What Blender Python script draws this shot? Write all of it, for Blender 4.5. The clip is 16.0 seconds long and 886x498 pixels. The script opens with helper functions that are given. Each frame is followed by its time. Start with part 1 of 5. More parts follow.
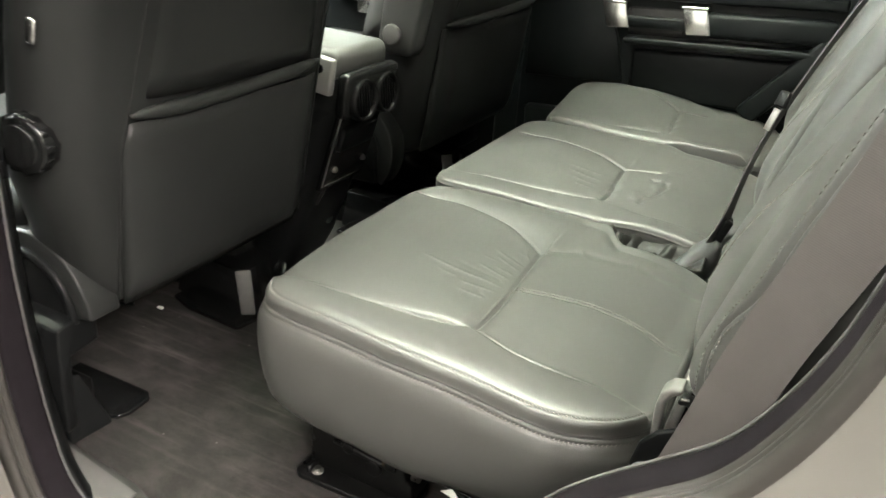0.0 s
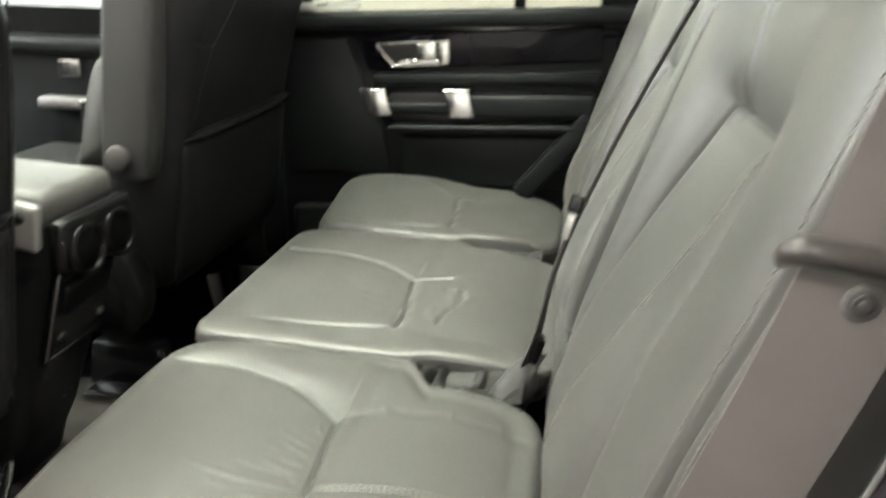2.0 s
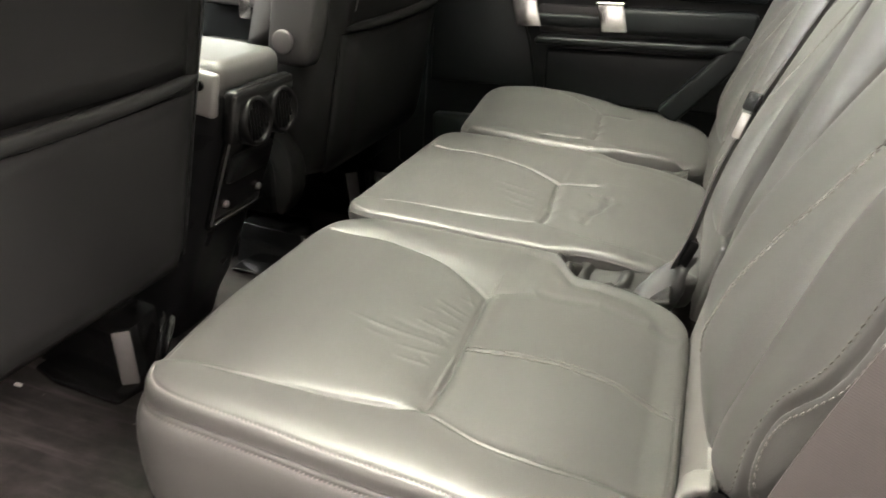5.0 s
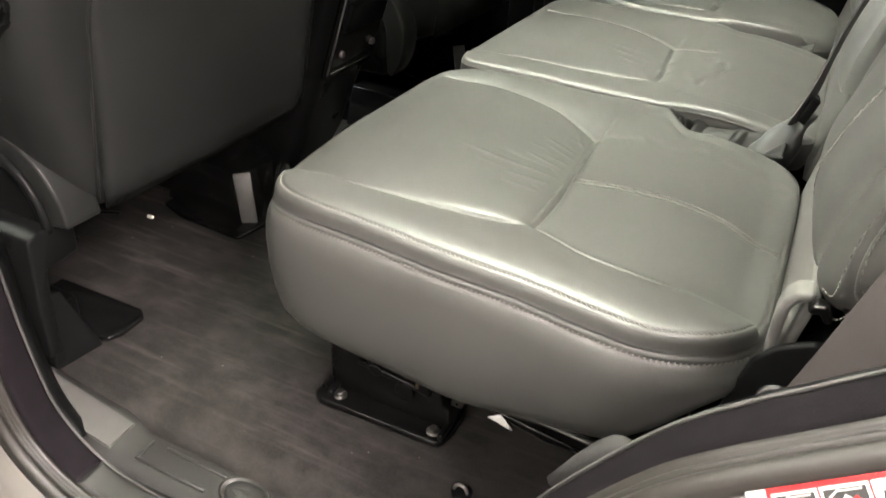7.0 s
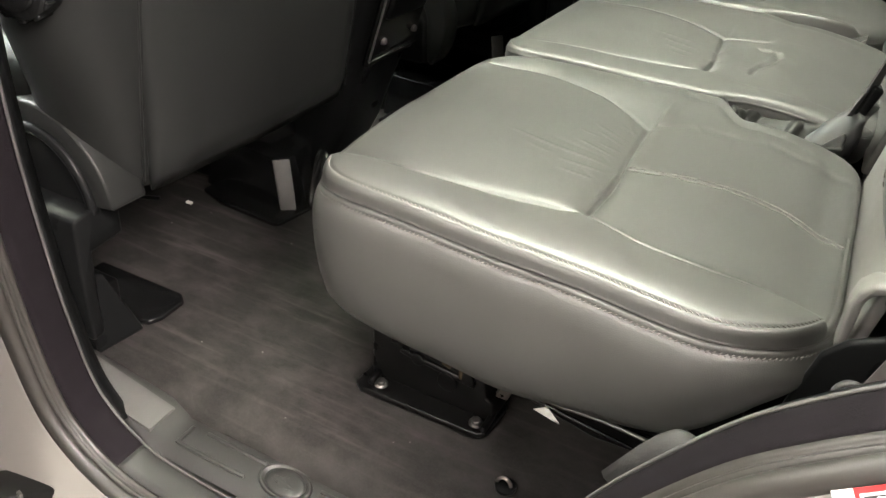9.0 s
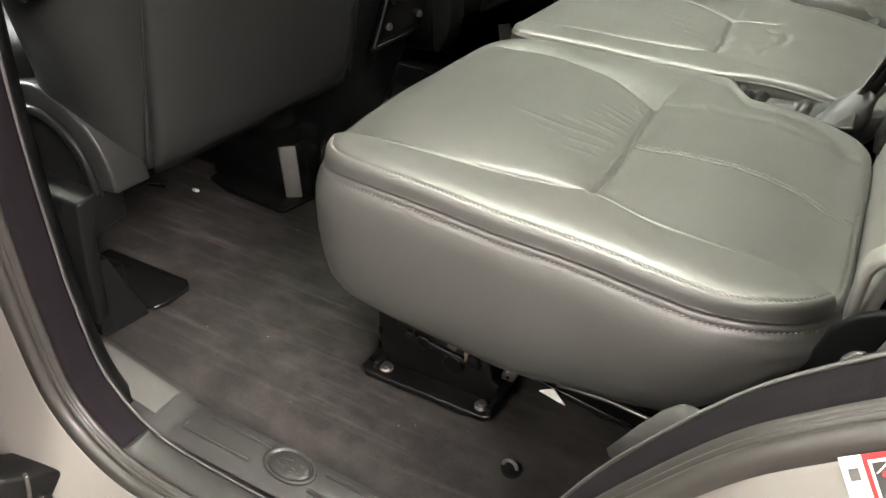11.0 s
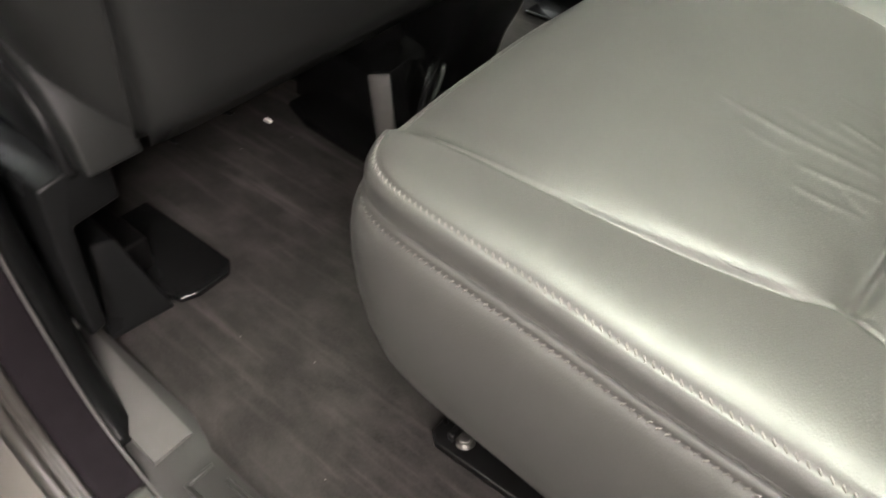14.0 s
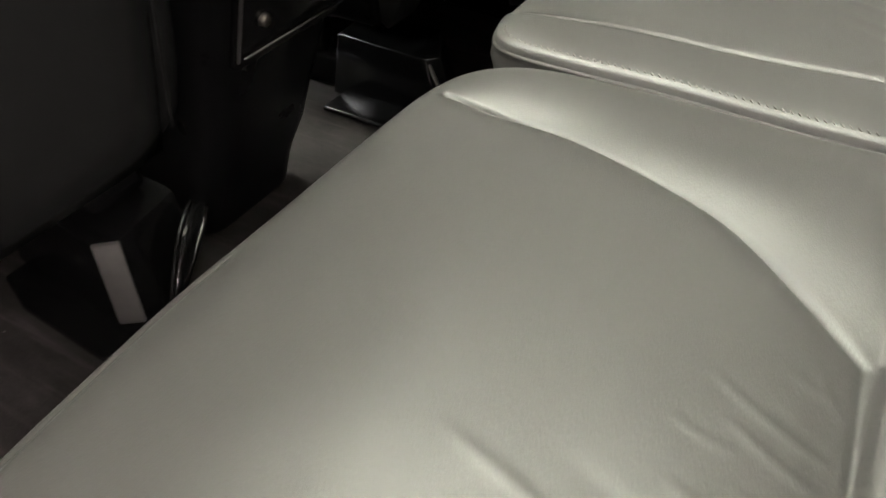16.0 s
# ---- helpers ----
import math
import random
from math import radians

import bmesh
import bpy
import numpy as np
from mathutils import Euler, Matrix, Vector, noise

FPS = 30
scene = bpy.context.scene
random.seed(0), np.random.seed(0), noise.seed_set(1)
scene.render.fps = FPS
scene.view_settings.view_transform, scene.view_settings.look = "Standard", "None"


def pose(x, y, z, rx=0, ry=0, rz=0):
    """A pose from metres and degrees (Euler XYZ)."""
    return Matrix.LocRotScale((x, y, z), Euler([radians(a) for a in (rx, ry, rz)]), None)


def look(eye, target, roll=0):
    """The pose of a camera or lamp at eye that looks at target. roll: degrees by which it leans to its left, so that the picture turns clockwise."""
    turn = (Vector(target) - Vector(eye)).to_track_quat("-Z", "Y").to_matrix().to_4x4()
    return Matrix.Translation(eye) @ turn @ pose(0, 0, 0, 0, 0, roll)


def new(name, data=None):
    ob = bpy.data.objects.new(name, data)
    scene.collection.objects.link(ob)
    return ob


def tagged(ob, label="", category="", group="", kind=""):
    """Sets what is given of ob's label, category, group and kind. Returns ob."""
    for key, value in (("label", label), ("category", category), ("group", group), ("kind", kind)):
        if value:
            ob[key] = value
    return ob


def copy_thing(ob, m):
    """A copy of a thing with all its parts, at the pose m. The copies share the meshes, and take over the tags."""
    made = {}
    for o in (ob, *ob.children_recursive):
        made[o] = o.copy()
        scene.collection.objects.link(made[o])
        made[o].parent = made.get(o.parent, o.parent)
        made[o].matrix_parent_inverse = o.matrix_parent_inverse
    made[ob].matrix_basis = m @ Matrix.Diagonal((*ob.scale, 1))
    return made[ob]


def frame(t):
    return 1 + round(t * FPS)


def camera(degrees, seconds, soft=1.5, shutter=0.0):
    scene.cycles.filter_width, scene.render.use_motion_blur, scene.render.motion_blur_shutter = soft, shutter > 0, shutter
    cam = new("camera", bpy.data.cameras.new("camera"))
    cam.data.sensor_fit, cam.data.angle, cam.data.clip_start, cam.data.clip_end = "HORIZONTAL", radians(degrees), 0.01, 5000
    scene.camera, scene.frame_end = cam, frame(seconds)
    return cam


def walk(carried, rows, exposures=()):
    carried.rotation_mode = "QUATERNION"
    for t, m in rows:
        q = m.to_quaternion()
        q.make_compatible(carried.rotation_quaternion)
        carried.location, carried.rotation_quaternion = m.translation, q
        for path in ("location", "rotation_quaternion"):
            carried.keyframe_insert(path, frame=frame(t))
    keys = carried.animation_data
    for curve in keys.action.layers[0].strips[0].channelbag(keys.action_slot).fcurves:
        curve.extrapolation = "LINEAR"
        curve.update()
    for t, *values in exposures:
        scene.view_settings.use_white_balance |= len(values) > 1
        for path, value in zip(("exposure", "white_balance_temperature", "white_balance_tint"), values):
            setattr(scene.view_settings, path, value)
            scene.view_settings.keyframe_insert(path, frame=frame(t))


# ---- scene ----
cam = camera(60.4, 16.0, shutter=0.5)
PATH = [
    (0, (0.297, -0.582, 0.771), (-0.49, 1.044, -0.09), 4.1),
    (0.5, (0.257, -0.51, 0.739), (-0.44, 1.14, -0.151), 4.5),
    (1, (0.22, -0.435, 0.713), (-0.353, 1.227, -0.241), 5.3),
    (1.5, (0.204, -0.394, 0.74), (-0.303, 1.331, -0.136), 3.4),
    (2, (0.234, -0.372, 0.798), (-0.066, 1.484, 0.118), 1.6),
    (2.5, (0.251, -0.385, 0.844), (0.039, 1.529, 0.304), 1.7),
    (3, (0.255, -0.386, 0.856), (0.058, 1.542, 0.36), 2.4),
    (3.5, (0.23, -0.376, 0.815), (-0.057, 1.528, 0.274), 2.6),
    (4, (0.2, -0.384, 0.787), (-0.201, 1.468, 0.146), 3.0),
    (4.5, (0.191, -0.4, 0.751), (-0.289, 1.389, -0.004), 3.6),
    (5, (0.185, -0.422, 0.736), (-0.361, 1.311, -0.099), 3.7),
    (5.2, (0.181, -0.435, 0.742), (-0.396, 1.282, -0.106), 3.6),
    (7.3, (0.199, -0.504, 0.663), (-0.515, 1.030, -0.404), 3.7),
    (7.5, (0.201, -0.512, 0.659), (-0.508, 1.025, -0.406), 4.0),
    (8, (0.189, -0.508, 0.657), (-0.523, 1.025, -0.412), 3.9),
    (8.5, (0.173, -0.495, 0.657), (-0.565, 1.025, -0.413), 3.8),
    (9, (0.169, -0.493, 0.656), (-0.594, 1.015, -0.414), 3.5),
    (9.5, (0.175, -0.497, 0.659), (-0.6, 0.998, -0.419), 2.7),
    (9.7, (0.180, -0.505, 0.655), (-0.592, 0.990, -0.427), 2.5),
    (11.8, (0.168, -0.453, 0.608), (-0.647, 1.018, -0.474), 3.5),
    (12, (0.133, -0.43, 0.581), (-0.727, 0.973, -0.555), 4.0),
    (12.5, (0.078, -0.341, 0.556), (-0.836, 0.942, -0.676), 5.0),
    (13, (0.066, -0.242, 0.563), (-0.913, 0.95, -0.71), 3.7),
    (13.5, (0.056, -0.211, 0.567), (-0.983, 0.873, -0.753), 1.3),
    (14, (0.023, -0.184, 0.573), (-0.949, 0.918, -0.785), -0.6),
    (14.5, (0.011, -0.151, 0.606), (-0.783, 1.071, -0.764), -0.2),
    (15, (0.006, -0.071, 0.607), (-0.785, 1.165, -0.752), 0.1),
    (15.5, (-0.022, 0.024, 0.575), (-0.83, 1.278, -0.758), -1.7),
    (16, (-0.042, 0.098, 0.548), (-0.827, 1.385, -0.767), -1.1),
]
EXPOSURE = 0.18
walk(cam, [(t, look(eye, target, roll)) for t, eye, target, roll in PATH], [(0.0, EXPOSURE + 0.08, 6500, 6), (0.5, EXPOSURE + 0.06, 6500, 9), (1.5, EXPOSURE + 0.10, 6500, 10), (3.0, EXPOSURE - 0.02, 6500, 14), (4.0, EXPOSURE + 0.08, 6600, 16), (5.0, EXPOSURE + 0.08, 6700, 17), (8.0, EXPOSURE + 0.08, 6550, 11), (12.0, EXPOSURE + 0.04, 6550, 11), (13.5, EXPOSURE - 0.2, 6500, 12), (15.0, EXPOSURE - 0.40, 6550, 15), (16.0, EXPOSURE - 0.60, 6600, 18)])

# ---- light: a bright hall with rows of tube lights ----
world = bpy.data.worlds.new("hall_air")
world.use_nodes = True
world.node_tree.nodes["Background"].inputs[0].default_value = (0.9, 0.95, 0.85, 1)
world.node_tree.nodes["Background"].inputs[1].default_value = 0.02
scene.world = world
TUBE_POWER = 90.0

# ---- materials ----
def mat(name, color, rough=0.5, metal=0.0, var=0.15, scale=30.0, grain=0.0, grain_scale=600.0, wear=0.0, coat=0.0, kind="noise", spec=0.5):
    m = bpy.data.materials.new(name)
    m.use_nodes = True
    nt = m.node_tree
    b = nt.nodes["Principled BSDF"]
    b.inputs["Roughness"].default_value = rough
    b.inputs["Metallic"].default_value = metal
    b.inputs["Coat Weight"].default_value = coat
    b.inputs["Specular IOR Level"].default_value = spec
    tc = nt.nodes.new("ShaderNodeTexCoord")
    n1 = nt.nodes.new("ShaderNodeTexNoise")
    n1.inputs["Scale"].default_value = scale
    n1.inputs["Detail"].default_value = 6
    nt.links.new(tc.outputs["Object"], n1.inputs["Vector"])
    mix = nt.nodes.new("ShaderNodeMix")
    mix.data_type = "RGBA"
    mix.inputs["A"].default_value = (*[c * (1 - var) for c in color], 1)
    mix.inputs["B"].default_value = (*[min(1, c * (1 + var)) for c in color], 1)
    nt.links.new(n1.outputs["Fac"], mix.inputs["Factor"])
    nt.links.new(mix.outputs["Result"], b.inputs["Base Color"])
    n3 = nt.nodes.new("ShaderNodeTexNoise")
    n3.inputs["Scale"].default_value = scale * 0.35
    n3.inputs["Detail"].default_value = 4
    nt.links.new(tc.outputs["Object"], n3.inputs["Vector"])
    mr = nt.nodes.new("ShaderNodeMapRange")
    mr.inputs["To Min"].default_value = max(0.02, rough - 0.06 - wear)
    mr.inputs["To Max"].default_value = min(1, rough + 0.06 + wear)
    nt.links.new(n3.outputs["Fac"], mr.inputs["Value"])
    nt.links.new(mr.outputs["Result"], b.inputs["Roughness"])
    if grain:
        if kind == "voronoi":
            n2 = nt.nodes.new("ShaderNodeTexVoronoi")
            n2.inputs["Scale"].default_value = grain_scale
            out = n2.outputs["Distance"]
        else:
            n2 = nt.nodes.new("ShaderNodeTexNoise")
            n2.inputs["Scale"].default_value = grain_scale
            n2.inputs["Detail"].default_value = 3
            out = n2.outputs["Fac"]
        nt.links.new(tc.outputs["Object"], n2.inputs["Vector"])
        bp = nt.nodes.new("ShaderNodeBump")
        bp.inputs["Strength"].default_value = grain
        bp.inputs["Distance"].default_value = 0.001
        nt.links.new(out, bp.inputs["Height"])
        nt.links.new(bp.outputs["Normal"], b.inputs["Normal"])
    return m


LEATHER = mat("seat_leather", (0.0435, 0.0430, 0.0398), 0.47, var=0.10, scale=14, grain=0.09, grain_scale=900, kind="voronoi", wear=0.03, spec=0.85)
# same leather as the rear seats, base darkened for the front seats' shade
LEATHER_SHADED = mat("shaded_seat_leather", (0.0132, 0.0138, 0.0134), 0.38, spec=0.14, var=0.12, scale=14, grain=0.10, grain_scale=900, kind="voronoi", wear=0.04)
# seat leather once more, darkened halfway for armrest, bolster and sleeve in part shade
LEATHER_HALF_SHADED = mat("half_shaded_seat_leather", (0.033, 0.034, 0.0325), 0.45, var=0.10, scale=14, grain=0.09, grain_scale=900, kind="voronoi", wear=0.03, spec=0.5)
# gaiters are seat leather too, colour darkened for the slot's shade
GAITER_SHADED = mat("shaded_gaiter_leather", (0.0125, 0.0122, 0.0115), 0.46, spec=0.22, var=0.12, scale=30, grain=0.1, grain_scale=900, kind="voronoi", wear=0.03)
THREAD = mat("thread", (0.118, 0.112, 0.102), 0.7, var=0.1, scale=200)
THREAD_PALE = mat("pale_thread", (0.125, 0.119, 0.109), 0.8, var=0.1, scale=200)
PLASTIC = mat("moulded_plastic", (0.0055, 0.0058, 0.0059), 0.30, spec=0.08, var=0.15, scale=40, grain=0.10, grain_scale=1200, wear=0.05)
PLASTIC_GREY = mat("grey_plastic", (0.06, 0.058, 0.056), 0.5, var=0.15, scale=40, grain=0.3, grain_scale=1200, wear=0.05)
GLOSS = mat("gloss_black_plastic", (0.005, 0.0052, 0.0052), 0.22, spec=0.3, var=0.2, scale=30, wear=0.05)
METAL_BLACK = mat("black_coated_steel", (0.0035, 0.0035, 0.0035), 0.32, spec=0.22, var=0.3, scale=60, grain=0.1, grain_scale=300, wear=0.08)
STEEL = mat("zinc_steel", (0.38, 0.36, 0.33), 0.34, metal=1.0, var=0.2, scale=120, wear=0.1)
STEEL_DULL = mat("dull_zinc", (0.16, 0.155, 0.145), 0.48, metal=1.0, var=0.35, scale=200, wear=0.12)
# edge colour lightened to show light catching the cover's bevel
LIT_EDGE = mat("lit_pale_edge", (0.075, 0.073, 0.069), 0.40, var=0.2, scale=90, wear=0.08)
STRIP_GREY = mat("grey_strip_plastic", (0.115, 0.112, 0.105), 0.5, var=0.12, scale=40, grain=0.2, grain_scale=1200)
BRASSY = mat("yellowed_steel", (0.14, 0.11, 0.07), 0.4, metal=0.8, var=0.3, scale=150, wear=0.1)
CHROME = mat("satin_chrome", (0.75, 0.74, 0.72), 0.22, metal=1.0, var=0.05, scale=50, wear=0.04)
DOOR_BLACK = mat("door_trim_black", (0.0085, 0.0100, 0.0103), 0.36, spec=0.12, var=0.2, scale=30, grain=0.12, grain_scale=1100, wear=0.05)
RUBBER = mat("weatherstrip_rubber", (0.028, 0.026, 0.026), 0.7, var=0.35, scale=60, grain=0.4, grain_scale=500, wear=0.05)
VELVET = mat("flocked_band", (0.0085, 0.0070, 0.0084), 0.9, spec=0.05, var=0.35, scale=45, grain=0.5, grain_scale=900, wear=0.05)
RUBBER_LIP = mat("rubber_lip", (0.026, 0.024, 0.0215), 0.42, var=0.2, scale=40, wear=0.08)
SILL_PLASTIC = mat("sill_plastic", (0.0175, 0.0166, 0.0160), 0.42, var=0.2, scale=25, grain=0.3, grain_scale=900, wear=0.08)
PAINT = mat("champagne_paint", (0.195, 0.184, 0.169), 0.30, metal=0.5, var=0.02, scale=4, coat=0.4, wear=0.0)
VENEER = mat("dark_gloss_veneer", (0.005, 0.0045, 0.006), 0.07, spec=0.15, var=0.6, scale=9, coat=0.10, wear=0.02)
HEADLINER = mat("headliner_cloth", (0.5, 0.48, 0.44), 0.9, var=0.08, scale=60, grain=0.3, grain_scale=500)
SILVER = mat("silver_paint", (0.22, 0.22, 0.21), 0.35, metal=0.35, var=0.05, scale=60, wear=0.05)
# lid leather, colour raised for the window reflected in its top
LID_SHEEN = mat("sheen_lid_leather", (0.062, 0.062, 0.058), 0.45, var=0.08, scale=14, grain=0.15, grain_scale=900, kind="voronoi")
PAPER = mat("paper_tag", (0.75, 0.74, 0.7), 0.7, var=0.05)
WALL = mat("painted_hall_wall", (0.56, 0.55, 0.53), 0.8, var=0.03, scale=2)
WALL_GREY = mat("grey_hall_wall", (0.32, 0.315, 0.30), 0.8, var=0.06, scale=2)
HALL_FLOOR = mat("hall_floor", (0.055, 0.053, 0.05), 0.35, var=0.15, scale=3)
WHITE = mat("white_print", (0.62, 0.62, 0.60), 0.5, var=0.03)
RED = mat("red_print", (0.42, 0.010, 0.012), 0.5, var=0.05)
BLACK = mat("black_print", (0.02, 0.02, 0.02), 0.5, var=0.05)


def carpet_material():
    m = mat("carpet_pile", (0.0190, 0.0178, 0.0170), 0.95, var=0.45, scale=420, grain=1.0, grain_scale=1100, spec=0.1)
    nt = m.node_tree
    b = nt.nodes["Principled BSDF"]
    tc = nt.nodes.new("ShaderNodeTexCoord")
    out = b.inputs["Base Color"].links[0].from_socket
    # soft blotches, then thin streaks of brushed nap
    for scale, turn, lo, hi, amount, color in (((15, 22, 1), 30, 0.42, 0.72, 0.50, (0.052, 0.0475, 0.0447, 1)), ((4.5, 70, 1), 8, 0.52, 0.76, 0.26, (0.078, 0.071, 0.067, 1)), ((3.5, 42, 1), 14, 0.58, 0.72, 0.42, (0.085, 0.077, 0.072, 1)), ((60, 80, 1), 0, 0.5, 0.75, 0.25, (0.012, 0.0105, 0.010, 1))):
        mp = nt.nodes.new("ShaderNodeMapping")
        mp.inputs["Rotation"].default_value = (0, 0, radians(turn))
        mp.inputs["Scale"].default_value = scale
        n = nt.nodes.new("ShaderNodeTexNoise")
        n.inputs["Scale"].default_value = 1.0
        n.inputs["Detail"].default_value = 4
        n.inputs["Roughness"].default_value = 0.6
        ramp = nt.nodes.new("ShaderNodeMapRange")
        ramp.inputs["From Min"].default_value = lo
        ramp.inputs["From Max"].default_value = hi
        ramp.inputs["To Min"].default_value = 0.0
        ramp.inputs["To Max"].default_value = amount
        mix = nt.nodes.new("ShaderNodeMix")
        mix.data_type = "RGBA"
        mix.inputs["B"].default_value = color
        nt.links.new(tc.outputs["Object"], mp.inputs["Vector"])
        nt.links.new(mp.outputs["Vector"], n.inputs["Vector"])
        nt.links.new(n.outputs["Fac"], ramp.inputs["Value"])
        nt.links.new(ramp.outputs["Result"], mix.inputs["Factor"])
        nt.links.new(out, mix.inputs["A"])
        out = mix.outputs["Result"]
    nt.links.new(out, b.inputs["Base Color"])
    return m


def webbing_material():
    m = mat("belt_webbing", (0.084, 0.0755, 0.072), 0.62, var=0.15, scale=25)
    nt = m.node_tree
    b = nt.nodes["Principled BSDF"]
    tc = nt.nodes.new("ShaderNodeTexCoord")
    mp = nt.nodes.new("ShaderNodeMapping")
    mp.inputs["Rotation"].default_value = (0, radians(-14), 0)
    w = nt.nodes.new("ShaderNodeTexWave")
    w.bands_direction = "Z"
    w.inputs["Scale"].default_value = 185
    w.inputs["Distortion"].default_value = 0.25
    w.inputs["Detail"].default_value = 1
    bp = nt.nodes.new("ShaderNodeBump")
    bp.inputs["Strength"].default_value = 0.22
    bp.inputs["Distance"].default_value = 0.0005
    nt.links.new(tc.outputs["Object"], mp.inputs["Vector"])
    nt.links.new(mp.outputs["Vector"], w.inputs["Vector"])
    nt.links.new(w.outputs["Fac"], bp.inputs["Height"])
    nt.links.new(bp.outputs["Normal"], b.inputs["Normal"])
    old = b.inputs["Base Color"].links[0].from_socket
    mul = nt.nodes.new("ShaderNodeMix")
    mul.data_type, mul.blend_type = "RGBA", "MULTIPLY"
    mul.inputs["Factor"].default_value = 0.11
    nt.links.new(old, mul.inputs["A"])
    nt.links.new(w.outputs["Color"], mul.inputs["B"])
    nt.links.new(mul.outputs["Result"], b.inputs["Base Color"])
    return m


def glass_material(name, tint):
    m = bpy.data.materials.new(name)
    m.use_nodes = True
    nt = m.node_tree
    nt.nodes.remove(nt.nodes["Principled BSDF"])
    t = nt.nodes.new("ShaderNodeBsdfTransparent")
    t.inputs[0].default_value = (*tint, 1)
    g = nt.nodes.new("ShaderNodeBsdfGlossy")
    g.inputs["Roughness"].default_value = 0.02
    fr = nt.nodes.new("ShaderNodeFresnel")
    mx = nt.nodes.new("ShaderNodeMixShader")
    nt.links.new(fr.outputs[0], mx.inputs[0])
    nt.links.new(t.outputs[0], mx.inputs[1])
    nt.links.new(g.outputs[0], mx.inputs[2])
    nt.links.new(mx.outputs[0], nt.nodes["Material Output"].inputs[0])
    return m


def glow_material(name, color, power):
    m = bpy.data.materials.new(name)
    m.use_nodes = True
    b = m.node_tree.nodes["Principled BSDF"]
    b.inputs["Emission Color"].default_value = (*color, 1)
    b.inputs["Emission Strength"].default_value = power
    return m


CARPET = carpet_material()
WEBBING = webbing_material()
WEBBING_DARK = mat("black_webbing", (0.034, 0.0325, 0.031), 0.6, var=0.2, scale=60, grain=0.4, grain_scale=900)
GLASS = glass_material("window_glass", (0.9, 0.92, 0.9))
GLASS_TINTED = glass_material("tinted_window_glass", (0.68, 0.69, 0.62))
TUBE = glow_material("tube_glow", (0.98, 1.0, 0.85), TUBE_POWER * 0.95)
# glow of an added panel that puts sheen on the seats from ahead
PANEL_GLOW = glow_material("fill_panel_glow", (0.93, 1.0, 0.97), 9.0)
# glows of extra unseen tubes, tinted and powered to brighten chosen surfaces
FILL_WARM = glow_material("warm_fill_glow", (1.07, 0.97, 0.91), TUBE_POWER * 1.9)
FILL_SIDE = glow_material("side_fill_glow", (1.05, 0.98, 0.90), TUBE_POWER * 0.95)
FILL_COOL = glow_material("cool_fill_glow", (0.95, 1.0, 0.97), TUBE_POWER * 2.0)


# ---- mesh helpers ----
def finish(ob, material, smooth=True):
    ob.data.materials.append(material)
    if smooth:
        ob.data.polygons.foreach_set("use_smooth", [True] * len(ob.data.polygons))
    return ob


def thing(name, label, category, group="", kind="", at=(0, 0, 0)):
    ob = new(name)
    ob.location = at
    ob.empty_display_size = 0.05
    return tagged(ob, label, category, group, kind)


def link(name, me, material, parent, label="", smooth=True):
    ob = finish(new(name, me), material, smooth)
    if parent:
        ob.parent = parent
        ob.matrix_parent_inverse = Matrix.Translation(-parent_world(parent))
    return tagged(ob, label)


def parent_world(ob):
    return Vector((0, 0, 0)) if ob.parent else Vector(ob.location)


def part(name, bm, material, parent, label="", smooth=True):
    me = bpy.data.meshes.new(name)
    bm.normal_update()
    bm.to_mesh(me)
    bm.free()
    return link(name, me, material, parent, label, smooth)


def pydata(name, verts, faces, material, parent, label="", smooth=True):
    me = bpy.data.meshes.new(name)
    me.from_pydata([tuple(map(float, v)) for v in verts], [], faces)
    me.update()
    return link(name, me, material, parent, label, smooth)


def sharp(ob, degrees=35):
    ob.data.set_sharp_from_angle(angle=radians(degrees))
    return ob


def rbox(bm, size, m, bevel=0.004, segs=2):
    made = bmesh.ops.create_cube(bm, size=1.0, matrix=m @ Matrix.Diagonal((*size, 1)))
    edges = list({e for v in made["verts"] for e in v.link_edges})
    if bevel:
        bmesh.ops.bevel(bm, geom=edges, offset=bevel, segments=segs, affect="EDGES", profile=0.5)
    return bm


def box(size, m, bevel=0.004, segs=2):
    return rbox(bmesh.new(), size, m, bevel, segs)


def cyl(bm, r, depth, m, segs=24, r2=None, bevel=0.0):
    made = bmesh.ops.create_cone(bm, cap_ends=True, segments=segs, radius1=r, radius2=r if r2 is None else r2, depth=depth, matrix=m)
    if bevel:
        caps = [f for f in {f for v in made["verts"] for f in v.link_faces} if len(f.verts) > 4]
        bmesh.ops.bevel(bm, geom=list({e for f in caps for e in f.edges}), offset=bevel, segments=2, affect="EDGES", profile=0.5)
    return bm


def loft(rings, caps=True, closed=True):
    """Verts and faces through rings of equally many points."""
    n = len(rings[0])
    verts = [p for r in rings for p in r]
    faces = []
    last = n if closed else n - 1
    for i in range(len(rings) - 1):
        for j in range(last):
            k = (j + 1) % n
            faces.append((i * n + j, i * n + k, (i + 1) * n + k, (i + 1) * n + j))
    if caps:
        faces.append(tuple(range(n - 1, -1, -1)))
        faces.append(tuple(range((len(rings) - 1) * n, len(rings) * n)))
    return verts, faces


def smooth_path(points, n):
    """n points along a Catmull-Rom line through the given ones."""
    p = np.array(points, float)
    p = np.vstack([2 * p[0] - p[1], p, 2 * p[-1] - p[-2]])
    segs = len(p) - 3
    out = []
    for s in np.linspace(0, segs, n):
        i = min(int(s), segs - 1)
        t = s - i
        a, b, c, d = p[i], p[i + 1], p[i + 2], p[i + 3]
